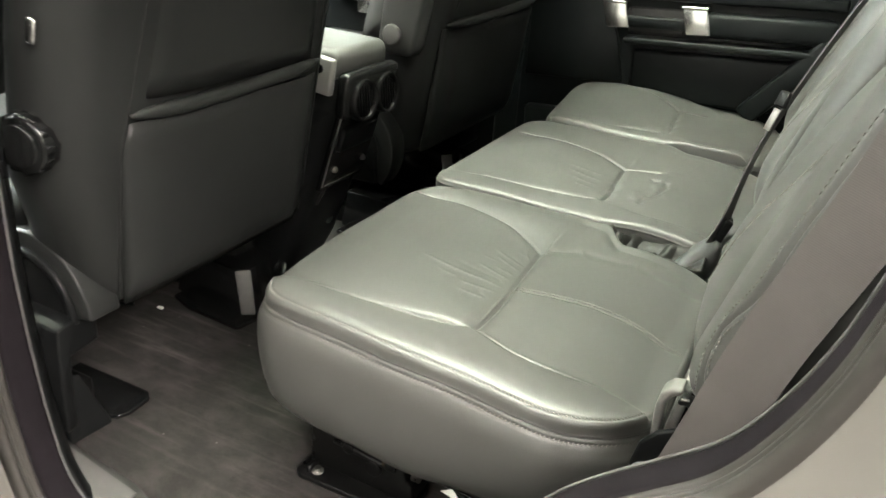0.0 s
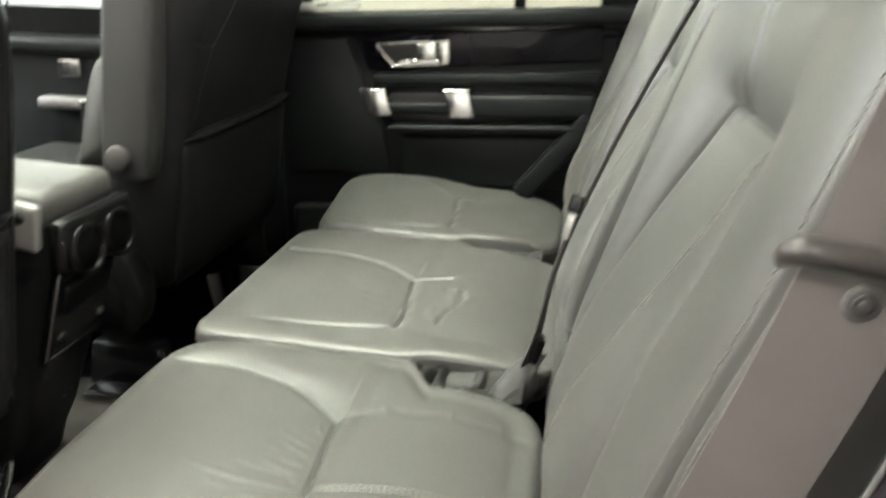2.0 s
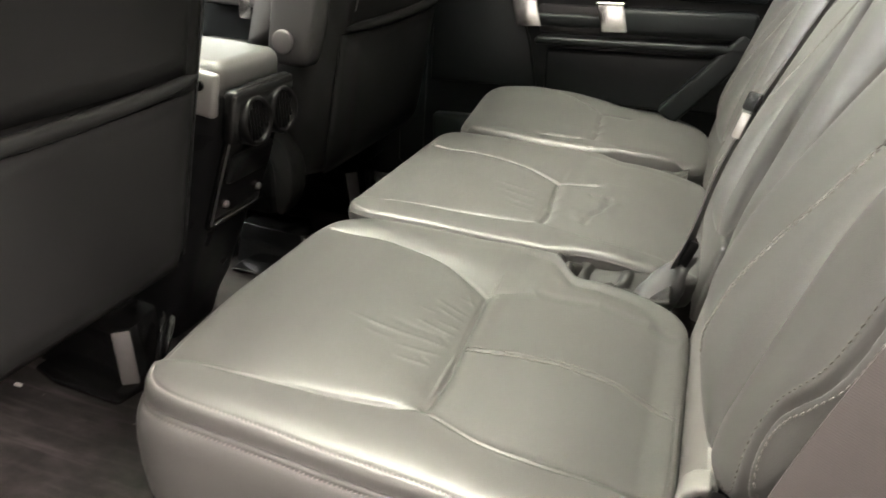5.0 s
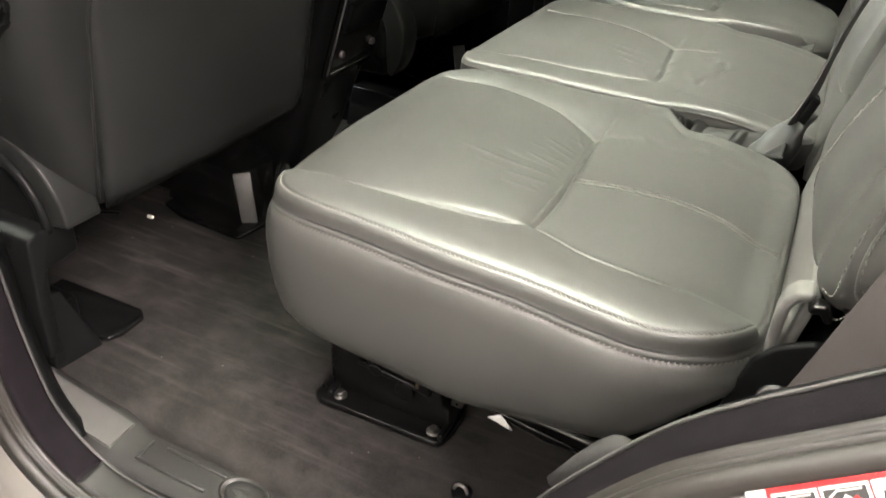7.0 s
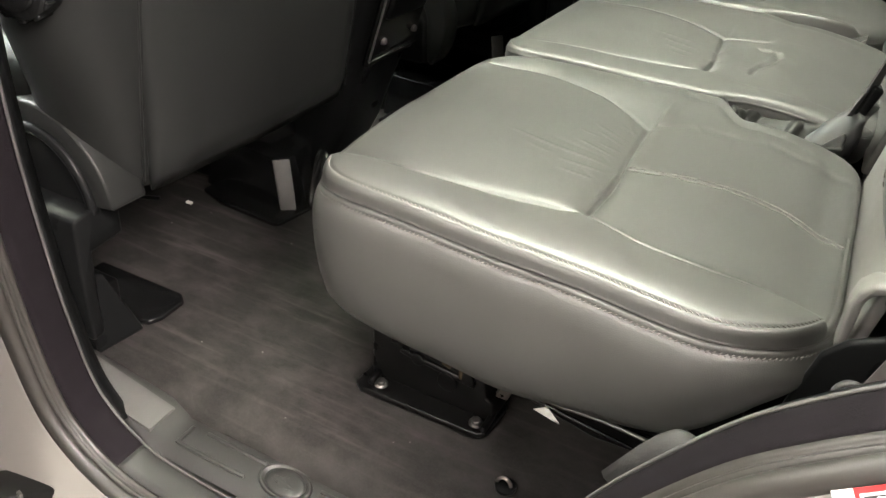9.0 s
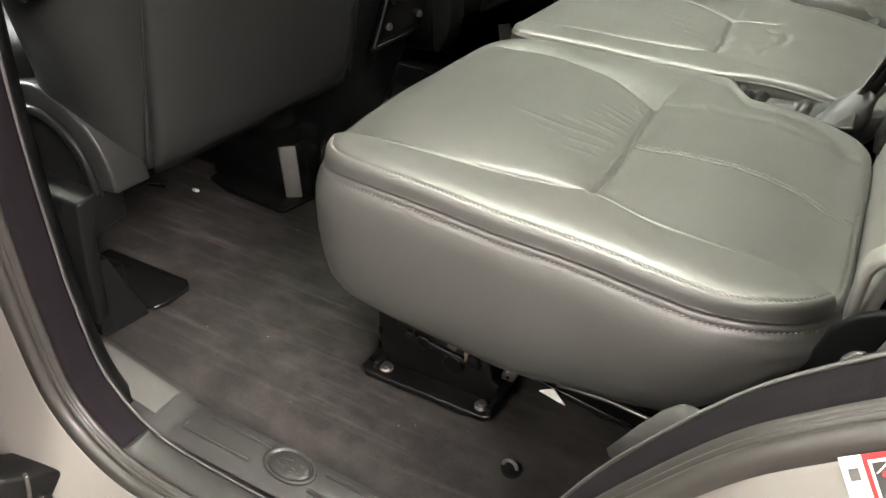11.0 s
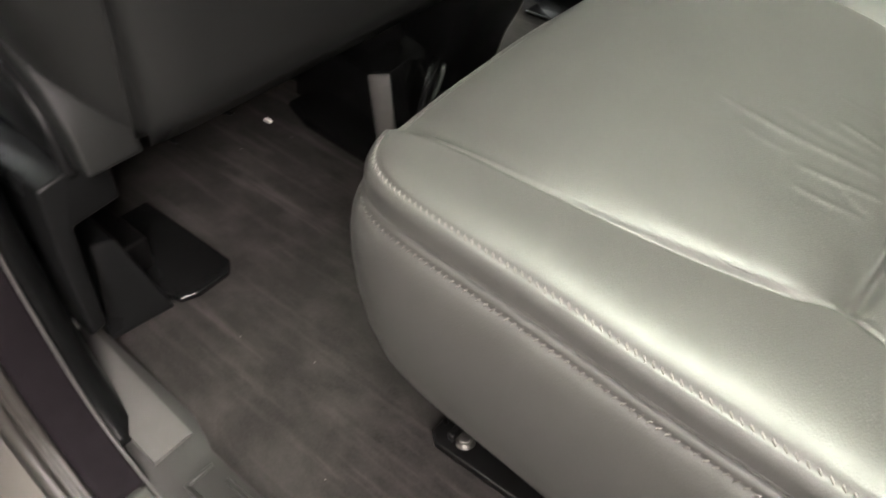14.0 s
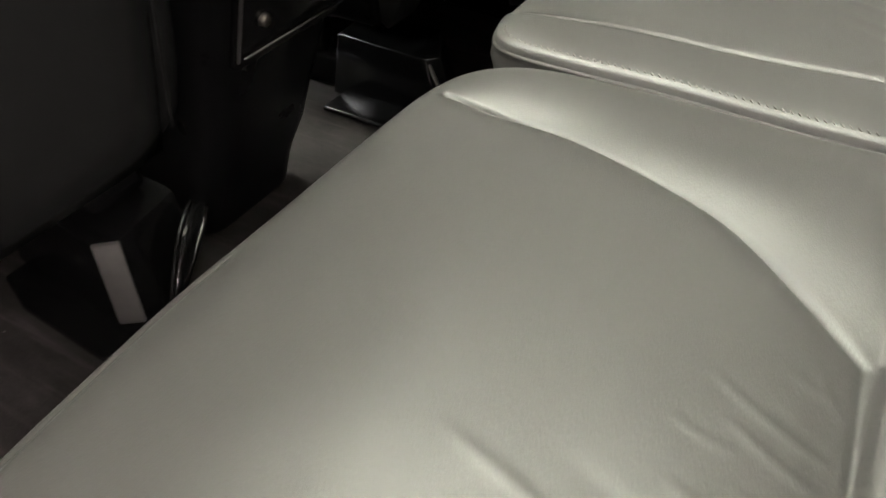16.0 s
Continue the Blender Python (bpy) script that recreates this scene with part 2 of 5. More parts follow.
        out.append(0.5 * ((2 * b) + (c - a) * t + (2 * a - 5 * b + 4 * c - d) * t * t + (3 * b - a - 3 * c + d) * t ** 3))
    return np.array(out)


def even(path, step):
    d = np.r_[0, np.cumsum(np.linalg.norm(np.diff(path, axis=0), axis=1))]
    s = np.arange(0, d[-1], step)
    return np.column_stack([np.interp(s, d, path[:, k]) for k in range(path.shape[1])])


def tube(path, r, segs=10, flat=1.0):
    """Verts and faces of a tube; r: one radius or one a point."""
    path = np.array(path, float)
    rad = np.full(len(path), r) if np.isscalar(r) else np.array(r)
    tang = np.gradient(path, axis=0)
    rings = []
    up = np.array([0.02, 0.03, 1.0])
    for p, t, q in zip(path, tang, rad):
        t = t / (np.linalg.norm(t) + 1e-12)
        u = up if abs(t @ up) < 0.95 else np.array([1.0, 0.1, 0])
        a = np.cross(t, u)
        a /= np.linalg.norm(a)
        b = np.cross(a, t)
        rings.append([p + q * (math.cos(w) * a + flat * math.sin(w) * b) for w in np.linspace(0, 2 * math.pi, segs, endpoint=False)])
    return loft(rings)


def rounded_rect(w, h, r, n=5):
    """Points of a rounded rectangle about the origin, counter-clockwise."""
    pts = []
    for cx, cy, a0 in ((w / 2 - r, h / 2 - r, 0), (-w / 2 + r, h / 2 - r, 90), (-w / 2 + r, -h / 2 + r, 180), (w / 2 - r, -h / 2 + r, 270)):
        for k in range(n + 1):
            a = radians(a0 + 90 * k / n)
            pts.append((cx + r * math.cos(a), cy + r * math.sin(a)))
    return pts


def extrude(poly, axis, lo, hi, bevel=0.003):
    """A plate: poly in the two other axes (x z for y, x y for z, y z for x) from lo to hi."""
    bm = bmesh.new()
    def at(a, b, c):
        return {"y": (a, c, b), "z": (a, b, c), "x": (c, a, b)}[axis]
    vs = [bm.verts.new(at(a, b, lo)) for a, b in poly]
    f = bm.faces.new(vs)
    ret = bmesh.ops.extrude_face_region(bm, geom=[f])
    d = Vector(at(0, 0, hi - lo))
    for v in [g for g in ret["geom"] if isinstance(g, bmesh.types.BMVert)]:
        v.co += d
    bmesh.ops.recalc_face_normals(bm, faces=bm.faces)
    if bevel:
        bmesh.ops.bevel(bm, geom=list(bm.edges), offset=bevel, segments=2, affect="EDGES", profile=0.5, clamp_overlap=True)
    return bm


def dist_to(path, A, B):
    """Distance of each point (A, B) from a line of points."""
    best = np.full(A.shape, 9.0)
    for (a0, b0), (a1, b1) in zip(path[:-1], path[1:]):
        da, db = a1 - a0, b1 - b0
        t = np.clip(((A - a0) * da + (B - b0) * db) / (da * da + db * db + 1e-12), 0, 1)
        best = np.minimum(best, np.hypot(A - a0 - t * da, B - b0 - t * db))
    return best


def along(p0, p1, A, B):
    da, db = p1[0] - p0[0], p1[1] - p0[1]
    L = math.hypot(da, db)
    t = ((A - p0[0]) * da + (B - p0[1]) * db) / (L * L)
    d = ((A - p0[0]) * db - (B - p0[1]) * da) / L
    return t, d


class Pad:
    """A stuffed leather pad: a top with seams, and a skirt round it. Local a, b in the plane, h up; to_world maps (a, b, h)."""

    def __init__(self, a0, a1, b0, b1, base, seams, to_world, power=7.0, pillow=0.012, fall=0.02, folds=(), crown=0.006, n=110, undulate=0.0004, groove=0.0045, puff=lambda a, b: 1.0, spread=lambda a, b: 0.015, sewn_line=(), welt=0.0, edge_bias=0.0, cross=None, reach=0.056, bolster=(), drop=0.0055, bolster_end=9.0, dip=0.001, front_roll=0.0):
        self.a0, self.a1, self.b0, self.b1 = a0, a1, b0, b1
        self.base, self.to_world = base, to_world
        self.power, self.pillow, self.fall, self.folds, self.crown, self.n = power, pillow, fall, folds, crown, n
        self.seams = [smooth_path(s, 40) if len(s) > 2 else np.array(s, float) for s in seams]
        self.undulate, self.groove, self.puff, self.spread, self.sewn_line = undulate, groove, puff, spread, sewn_line
        self.welt, self.edge_bias, self.cross, self.reach = welt, edge_bias, cross, reach
        self.front_roll = front_roll
        self.bolster, self.drop, self.bolster_end, self.dip = smooth_path(bolster, 90) if len(bolster) else (), drop, bolster_end, dip

    def place(self, u, v):
        s = np.maximum(np.abs(u), np.abs(v)) / ((np.abs(u) ** self.power + np.abs(v) ** self.power) ** (1 / self.power) + 1e-9)
        u, v = u * s, v * s
        A = self.a0 + (u + 1) / 2 * (self.a1 - self.a0)
        lo, hi = self.b0(A), self.b1(A)
        B = lo + (v + 1) / 2 * (hi - lo)
        return A, B

    def height(self, A, B):
        lo, hi = self.b0(A), self.b1(A)
        u = 2 * (A - self.a0) / (self.a1 - self.a0) - 1
        v = 2 * (B - lo) / (hi - lo) - 1
        r = np.clip((np.abs(u) ** self.power + np.abs(v) ** self.power) ** (1 / self.power), 0, 1)
        edge = (1 - r) * (self.a1 - self.a0) / 2
        h = self.base(A, B) + self.crown * (1 - u * u) * (1 - v * v)
        t = np.clip(1 - edge / (self.reach + self.front_roll * step(-A, -0.02, 0.16)), 0, 1)
        h = h - self.fall * (1 - np.sqrt(np.maximum(0, 1 - t * t)))
        near, cut, soft = 0.0, 0.0, 0.0045
        for k, s in enumerate(self.seams):
            d = dist_to(s, A, B)
            if k == 0 and self.cross:
                first = d
            else:
                near = near + np.exp(-d / soft)
            cut = np.maximum(cut, np.exp(-(d / 0.0024) ** 2))
        d = np.maximum(0, -soft * np.log(near + 1e-30)) if self.seams else np.full(A.shape, 9.0)
        puffed = 1 - np.exp(-(d / self.spread(A, B)) ** 1.35)
        if self.cross:
            puffed = puffed * (1 - np.exp(-(first / self.cross(A, B)) ** 1.25))
        fade = np.clip(edge / (0.036 + 0.5 * self.front_roll * step(-A, -0.02, 0.16)), 0, 1)
        fade = fade * fade * (3 - 2 * fade)
        h = h + self.pillow * (1 - fade * (1 - self.puff(A, B) * puffed)) - self.groove * cut * np.clip(edge / 0.012, 0, 1)
        if len(self.bolster):
            # the side bolster: one soft roll from the panel's sewn edge down to the rim
            line = np.interp(A, self.bolster[:, 0], self.bolster[:, 1])
            q = 1 - np.clip(edge / np.maximum(0.02, line - lo), 0, 1)
            roll = self.base(A, B) + self.pillow - self.fall + (self.fall - 0.3 * self.pillow + 0.003 - self.drop) * np.maximum(0, 1 - q ** 5.5) ** 0.35 - self.dip * (1 - q) ** 2
            m = np.exp(-(np.maximum(0, B - line) / 0.0055) ** 1.3)
            h = h * (1 - m) + roll * m - 0.0018 * np.exp(-((B - line) / 0.0016) ** 2) * np.clip(edge / 0.012, 0, 1) * np.clip((self.bolster_end - A) / 0.05, 0, 1)
        if len(self.sewn_line):
            d = dist_to(self.sewn_line, A, B)
            h = h - 0.0050 * np.exp(-(d / 0.0018) ** 2) + 0.0012 * np.exp(-((d - 0.0042) / 0.0030) ** 2)
        if self.welt:
            side = (B - lo) < (hi - B)
            h = h - side * self.welt * np.exp(-((edge - 0.0066) / 0.0015) ** 2) + side * 0.5 * self.welt * np.exp(-((edge - 0.0030) / 0.0022) ** 2)
        for p0, p1, amp, width in self.folds:
            t, dd = along(p0, p1, A, B)
            bow = 0.06 * np.hypot(p1[0] - p0[0], p1[1] - p0[1]) * np.sin(np.clip(t, 0, 1) * math.pi)
            h = h + amp * np.exp(-((dd - bow) / width) ** 2) * np.clip(1 - np.abs(2 * t - 1) ** 3, 0, 1)
        h = h + self.undulate * (np.sin(A * 31 + 2 * np.sin(B * 17)) * np.sin(B * 27 + 1.3) + 0.5 * np.sin(A * 63 + B * 41))
        return h

    def world(self, A, B, H):
        return self.to_world(A, B, H)

    def build(self, name, parent, material, skirt, label="", depth=lambda a, b: 1.0, skirt_name="skirt", na=None):
        n = self.n
        lin = np.linspace(-1, 1, n)
        if self.edge_bias:
            lin = np.sin(lin * self.edge_bias) / math.sin(self.edge_bias)
        U, V = np.meshgrid(lin, lin, indexing="ij")
        A, B = self.place(U, V)
        H = self.height(A, B)
        P = np.stack(self.world(A, B, H), -1)
        faces = [(i * n + j, (i + 1) * n + j, (i + 1) * n + j + 1, i * n + j + 1) for i in range(n - 1) for j in range(n - 1)]
        top = pydata(name, P.reshape(-1, 3), faces, material, parent, label)
        rim = [(i, 0) for i in range(n)] + [(n - 1, j) for j in range(1, n)] + [(i, n - 1) for i in range(n - 2, -1, -1)] + [(0, j) for j in range(n - 2, 0, -1)]
        ra = np.array([A[k] for k in rim]); rb = np.array([B[k] for k in rim]); rh = np.array([H[k] for k in rim])
        ta = np.roll(ra, -1) - np.roll(ra, 1); tb = np.roll(rb, -1) - np.roll(rb, 1)
        L = np.hypot(ta, tb) + 1e-9
        na_, nb_ = tb / L, -ta / L
        self.rim = (ra, rb, rh, na_, nb_)
        dep = np.array([depth(a, b) for a, b in zip(ra, rb)])
        rings = []
        for out, down in skirt:
            x, y, z = self.world(ra + na_ * out, rb + nb_ * out, rh - min(down, 0.02) - max(0, down - 0.02) * dep)
            rings.append(list(zip(x, y, z)))
        v, f = loft(rings, caps=False)
        f.append(tuple(range((len(rings) - 1) * len(rim), len(rings) * len(rim))))
        pydata(skirt_name, v, f, material, parent)
        return top


def stitch_mesh(name, points, ups, parent, material, length=0.005, r=0.0008, slant=0.0, label=""):
    """A row of thread stitches laid along points."""
    verts, faces = [], []
    pts = np.array(points, float)
    tang = np.gradient(pts, axis=0)
    for p, t, u in zip(pts, tang, ups):
        t = t / (np.linalg.norm(t) + 1e-12)
        u = np.array(u, float)
        u = u / (np.linalg.norm(u) + 1e-12)
        s = np.cross(t, u)
        t = t + slant * s
        t /= np.linalg.norm(t)
        k = len(verts)
        for c, w in ((-0.5, 0.5), (-0.3, 1), (0.3, 1), (0.5, 0.5)):
            for a, b in ((1, 0), (0, 1), (-1, 0), (0, -1)):
                verts.append(p + t * c * length + (s * a + u * b) * r * w)
        for i in range(3):
            for j in range(4):
                faces.append((k + i * 4 + j, k + i * 4 + (j + 1) % 4, k + i * 4 + 4 + (j + 1) % 4, k + i * 4 + 4 + j))
        faces.append((k + 3, k + 2, k + 1, k))
        faces.append((k + 12, k + 13, k + 14, k + 15))
    return tagged(pydata(name, verts, faces, material, parent, label), kind="stuff")


def stitch_on(pad, name, path, parent, material, step=0.0075, offset=0.0, lift=0.0006, slant=0.0, length=0.005, r=0.0008):
    """Stitches on a pad's top along a line of (a, b)."""
    p = even(smooth_path(path, 80), step)
    t = np.gradient(p, axis=0)
    t /= np.linalg.norm(t, axis=1)[:, None]
    A, B = p[:, 0] + offset * t[:, 1], p[:, 1] - offset * t[:, 0]
    H = pad.height(A, B) + lift
    W = np.stack(pad.world(A, B, H), -1)
    N = np.stack(pad.world(A, B, H + 0.01), -1) - W
    return stitch_mesh(name, W, N, parent, material, length, r, slant)


# ---- the hall round the car ----
def hall():
    t = 0.15
    z0, z1 = -0.45, 3.6
    x0, x1, y0, y1 = -9, 8, -6, 6.5
    for name, size, at in (
        ("wall_north", (x1 - x0, t, z1 - z0), ((x0 + x1) / 2, y1 + t / 2, (z0 + z1) / 2)),
        ("wall_south", (x1 - x0, t, z1 - z0), ((x0 + x1) / 2, y0 - t / 2, (z0 + z1) / 2)),
        ("wall_west", (t, y1 - y0, z1 - z0), (x0 - t / 2, (y0 + y1) / 2, (z0 + z1) / 2)),
        ("wall_east", (t, y1 - y0, z1 - z0), (x1 + t / 2, (y0 + y1) / 2, (z0 + z1) / 2)),
    ):
        tagged(part(name, box(size, pose(*at), 0), WALL if name == "wall_north" else WALL_GREY, None, "cream painted hall wall behind the car" if name == "wall_north" else "grey painted hall wall", False), category="wall", kind="structure")
    tagged(part("ground", box((x1 - x0, y1 - y0, 0.1), pose((x0 + x1) / 2, (y0 + y1) / 2, z0 - 0.05), 0), HALL_FLOOR, None, "grey sealed hall floor under the car", False), category="floor", kind="structure")
    tagged(part("ceiling", box((x1 - x0, y1 - y0, 0.1), pose((x0 + x1) / 2, (y0 + y1) / 2, z1 + 0.05), 0), WALL, None, "white hall ceiling with tube lights", False), category="ceiling", kind="structure")
    def lamp(glow, label, spots):
        first = thing("tube_light", label, "ceiling light", "hall tube lights", at=(0, 0, z1))
        part("housing", box((2.6, 0.42, 0.06), pose(0, 0, z1 - 0.03), 0.01), WHITE, first)
        part("diffuser", box((2.5, 0.36, 0.03), pose(0, 0, z1 - 0.075), 0.006), glow, first)
        first.location = (spots[0][0], spots[0][1], z1)
        for x, y in spots[1:]:
            copy_thing(first, pose(x, y, z1))
    # unseen warm tubes added over the aisle as fill, cooler ones over the car
    lamp(FILL_WARM, "long warm fill tube on the ceiling, added over the aisle", [(2.9, -1.5), (3.6, -2.5), (5.2, -3.6)])
    lamp(FILL_SIDE, "long side fill tube on the ceiling, added over the aisle", [(-3.6, -2.1), (-0.8, -4.0), (-5.8, -3.4)])
    # a long glowing panel on the far wall, ahead of the car, added for light
    w = tagged(part("fill_panel", box((6.0, 0.03, 2.7), pose(-5.4, y1 - 0.03, 1.85), 0), PANEL_GLOW, None, "long glowing panel in the far wall, added as a light source", False), category="window", kind="structure")
    for x in (-8.4, -6.4, -4.4, -2.4):
        part("panel_frame", box((0.08, 0.07, 2.82), pose(x, y1 - 0.045, 1.85), 0.005), WHITE, w)
    for z in (0.48, 3.22):
        part("panel_frame", box((5.9, 0.06, 0.08), pose(-5.4, y1 - 0.045, z), 0.005), WHITE, w)
    lamp(TUBE, "long cool white ceiling tube light over the car", [(-3.6, 0.45), (-0.8, 0.45), (-0.8, 1.1)])
    # strong unseen tubes, added to light the seats from ahead through the roof
    lamp(FILL_COOL, "long bright cool fill tube on the ceiling, added ahead of the car", [(-6.4, -0.5), (-6.4, 0.45), (-6.4, 1.4), (-5.0, -0.5), (-5.0, 1.4)])


hall()


# ---- the car's shell ----
def carpet():
    n, m = 110, 110
    xs = np.linspace(-1.75, 1.3, n)
    ys = np.linspace(-0.036, 1.57, m)
    verts, faces = [], []
    for x in xs:
        for y in ys:
            z = 0.0025 * noise.noise((x * 6, y * 6, 0)) + 0.001 * noise.noise((x * 25, y * 25, 3))
            z -= 0.0245 * min(1, max(0, (0.020 - y) / 0.054)) ** 1.6
            verts.append((x, y, z))
    faces = [(i * m + j, (i + 1) * m + j, (i + 1) * m + j + 1, i * m + j + 1) for i in range(n - 1) for j in range(m - 1)]
    k = len(verts)
    ob = pydata("floor", verts, faces, CARPET, None, "worn dark grey-brown carpet on the car floor")
    sol = ob.modifiers.new("thickness", "SOLIDIFY")
    sol.thickness, sol.offset = 0.012, -1
    tagged(ob, category="floor", kind="structure")


carpet()

# the rear door opening on the near side, as x z, from the pillar's top round the sill to the rear
OPENING = smooth_path([(-0.42, 1.12), (-0.48, 0.70), (-0.502, 0.45), (-0.508, 0.35), (-0.508, 0.28), (-0.504, 0.20), (-0.497, 0.12), (-0.475, 0.025), (-0.42, -0.03), (-0.345, -0.048), (-0.2, -0.05), (-0.06, -0.045), (0.02, 0.0), (0.062, 0.10), (0.105, 0.193), (0.147, 0.262), (0.187, 0.318), (0.224, 0.355), (0.26, 0.386), (0.30, 0.423), (0.329, 0.472), (0.35, 0.527), (0.364, 0.585), (0.385, 0.67), (0.397, 0.77), (0.415, 0.9), (0.425, 1.12)], 260)


def sweep_opening(name, profile, material, label, lo=0, hi=None, closed=False, category="", kind="structure", parent=None):
    """Sweeps profile points (n away from the opening, y) round the opening."""
    p = OPENING[lo:hi]
    t = np.gradient(p, axis=0)
    t /= np.linalg.norm(t, axis=1)[:, None]
    out = np.column_stack([t[:, 1], -t[:, 0]])
    rings = []
    for q, o in zip(p, out):
        rings.append([(q[0] + o[0] * n, y - 0.008, q[1] + o[1] * n) for n, y in profile])
    v, f = loft(rings, caps=closed, closed=closed)
    ob = pydata(name, v, f, material, parent, label)
    return tagged(ob, category=category, kind=kind if parent is None else "")


def index_at(x, z):
    return int(np.argmin((OPENING[:, 0] - x) ** 2 + (OPENING[:, 1] - z) ** 2))


SILL_FROM, SILL_TO = index_at(-0.409, -0.028), index_at(0.03, 0.02)


def shell():
    # painted jamb: rounded return, groove, broad shoulder, outer skin
    sweep_opening("door_frame", [(0.002, -0.130), (0.002, -0.136), (0.0045, -0.1395), (0.009, -0.1415), (0.0095, -0.1445), (0.0065, -0.146), (0.007, -0.1485), (0.012, -0.152), (0.04, -0.171), (0.075, -0.1945), (0.095, -0.206), (0.108, -0.210), (0.125, -0.211), (0.30, -0.205), (0.30, -0.10), (0.02, -0.10)],
                  PAINT, "champagne metallic painted door opening of the car", closed=True, category="door frame")
    sweep_opening("trim_outer_pillar", [(0.084, -0.199), (0.088, -0.207), (0.100, -0.2125), (0.125, -0.2145), (0.31, -0.2095), (0.31, -0.2035), (0.12, -0.2085)], GLOSS, "black outer pillar cover beside the painted jamb", hi=SILL_FROM - 12, closed=True, category="pillar trim")
    # rubber lip on the flange, in three ridges
    sweep_opening("trim_lip", [(0.006, -0.120), (-0.004, -0.1225), (-0.0065, -0.126), (-0.004, -0.129), (-0.0005, -0.130), (-0.004, -0.1325), (-0.004, -0.1345), (0.001, -0.136), (0.003, -0.1365), (0.008, -0.134)], RUBBER_LIP, "grey-brown rubber lip along the door flange", closed=True, category="door seal")
    sweep_opening("trim_outer_lip", [(0.004, -0.1335), (-0.0015, -0.1365), (-0.0035, -0.1395), (-0.0030, -0.1430), (0.0005, -0.1465), (0.0040, -0.1485), (0.0055, -0.1480), (0.0090, -0.1500), (0.0110, -0.1460)], RUBBER_LIP, "broad olive-grey rubber lip beside the painted jamb", closed=True, category="door seal")
    # flat dark band inside the lip: flocked on the pillars, plastic over the sill
    band = [(-0.003, -0.1215), (-0.0045, -0.112), (-0.005, -0.10), (-0.0045, -0.088), (-0.003, -0.084), (0.006, -0.082), (0.02, -0.085), (0.02, -0.118)]
    sweep_opening("trim_pillar_band", band, VELVET, "dusty dark flocked band on the front pillar", hi=SILL_FROM + 1, closed=True, category="door seal")
    sweep_opening("trim_arch_band", band, VELVET, "dusty dark flocked band over the wheel arch", lo=SILL_TO - 1, closed=True, category="door seal")
    sweep_opening("trim_sill_band", band, SILL_PLASTIC, "grey plastic outer edge of the sill", lo=SILL_FROM, hi=SILL_TO, closed=True, category="sill")
    bead = [(-0.0045 + 0.0016 * math.cos(a), -0.0835 + 0.0016 * math.sin(a)) for a in np.linspace(0, 2 * math.pi, 8, endpoint=False)]
    sweep_opening("trim_bead", bead, PLASTIC_GREY, "thin pale bead beside the flocked band", closed=True, category="door seal")
    # moulded inner trim behind the band
    sweep_opening("trim_pillar", [(-0.001, -0.082), (0.003, -0.072), (0.012, -0.060), (0.03, -0.054), (0.12, -0.05), (0.12, -0.09)], PLASTIC, "black moulded pillar trim beside the seal", hi=SILL_FROM - 4, closed=True, category="pillar trim")
    sweep_opening("trim_wheel_arch", [(-0.001, -0.082), (0.002, -0.070), (0.010, -0.055), (0.03, -0.047), (0.22, -0.042), (0.22, -0.09)], PLASTIC, "black moulded wheel arch trim behind the seat", lo=SILL_TO, closed=True, category="wheel arch trim")


shell()


def roof_and_far_side():
    # roof, screens and the far wall with its openings
    bm = bmesh.new()
    # the roof's opening is made up, sized to steer ceiling light onto seats
    for x0, x1, y0, y1 in ((-1.85, -1.35, -0.3, 1.6), (-1.35, 0.16, -0.3, -0.05), (-1.35, 0.16, 1.32, 1.6), (0.16, 1.35, -0.3, 1.6)):
        rbox(bm, (x1 - x0, y1 - y0, 0.03), pose((x0 + x1) / 2, (y0 + y1) / 2, 1.235), 0.004)
    tagged(part("roof", bm, HEADLINER, None, "pale cloth headliner round the added glass roof panel"), category="headliner", kind="structure")
    # unseen pane added over that opening
    tagged(part("added_roof_glass", box((1.54, 1.40, 0.005), pose(-0.59, 0.635, 1.255), 0), GLASS, None, "unseen clear glass roof panel, added to let light onto the seats", False), category="roof glass", kind="structure").visible_shadow = False
    Y = 1.56
    bm = bmesh.new()
    rbox(bm, (3.2, 0.05, 0.80), pose(-0.25, Y, 0.29), 0.004)
    for x, w in ((-0.50, 0.13), (0.385, 0.20), (-1.80, 0.1), (1.25, 0.2)):
        rbox(bm, (w, 0.05, 0.56), pose(x, Y, 0.955), 0.006)
    rbox(bm, (0.028, 0.04, 0.56), pose(0.095, Y - 0.01, 0.955), 0.004)
    tagged(part("wall_far", bm, PLASTIC, None, "black trimmed far side of the car with window openings", False), category="car side", kind="structure")
    for name, x0, x1 in (("window_1", -0.44, 0.31), ("window_2", -1.76, -0.56), ("window_3", 0.5, 1.15)):
        tagged(part(name, box((x1 - x0, 0.004, 0.55), pose((x0 + x1) / 2, Y + 0.005, 0.965), 0), GLASS if name == "window_2" else GLASS_TINTED, None, "clear front side window of the car" if name == "window_2" else "tinted rear side window of the car", False), category="window", kind="structure").visible_shadow = False
    bm = bmesh.new()
    rbox(bm, (0.05, 1.75, 0.75), pose(-1.85, 0.65, 0.35), 0.004)
    tagged(part("bulkhead", bm, PLASTIC, None, "black dashboard bulkhead ahead of the seats", False), category="dashboard", kind="structure")
    bm = bmesh.new()
    rbox(bm, (0.05, 1.75, 1.02), pose(1.32, 0.65, 0.50), 0.004)
    tagged(part("tailgate", bm, PLASTIC, None, "black lined tailgate behind the seats", False), category="tailgate", kind="structure")
    # near side ahead of and behind the opening
    bm = bmesh.new()
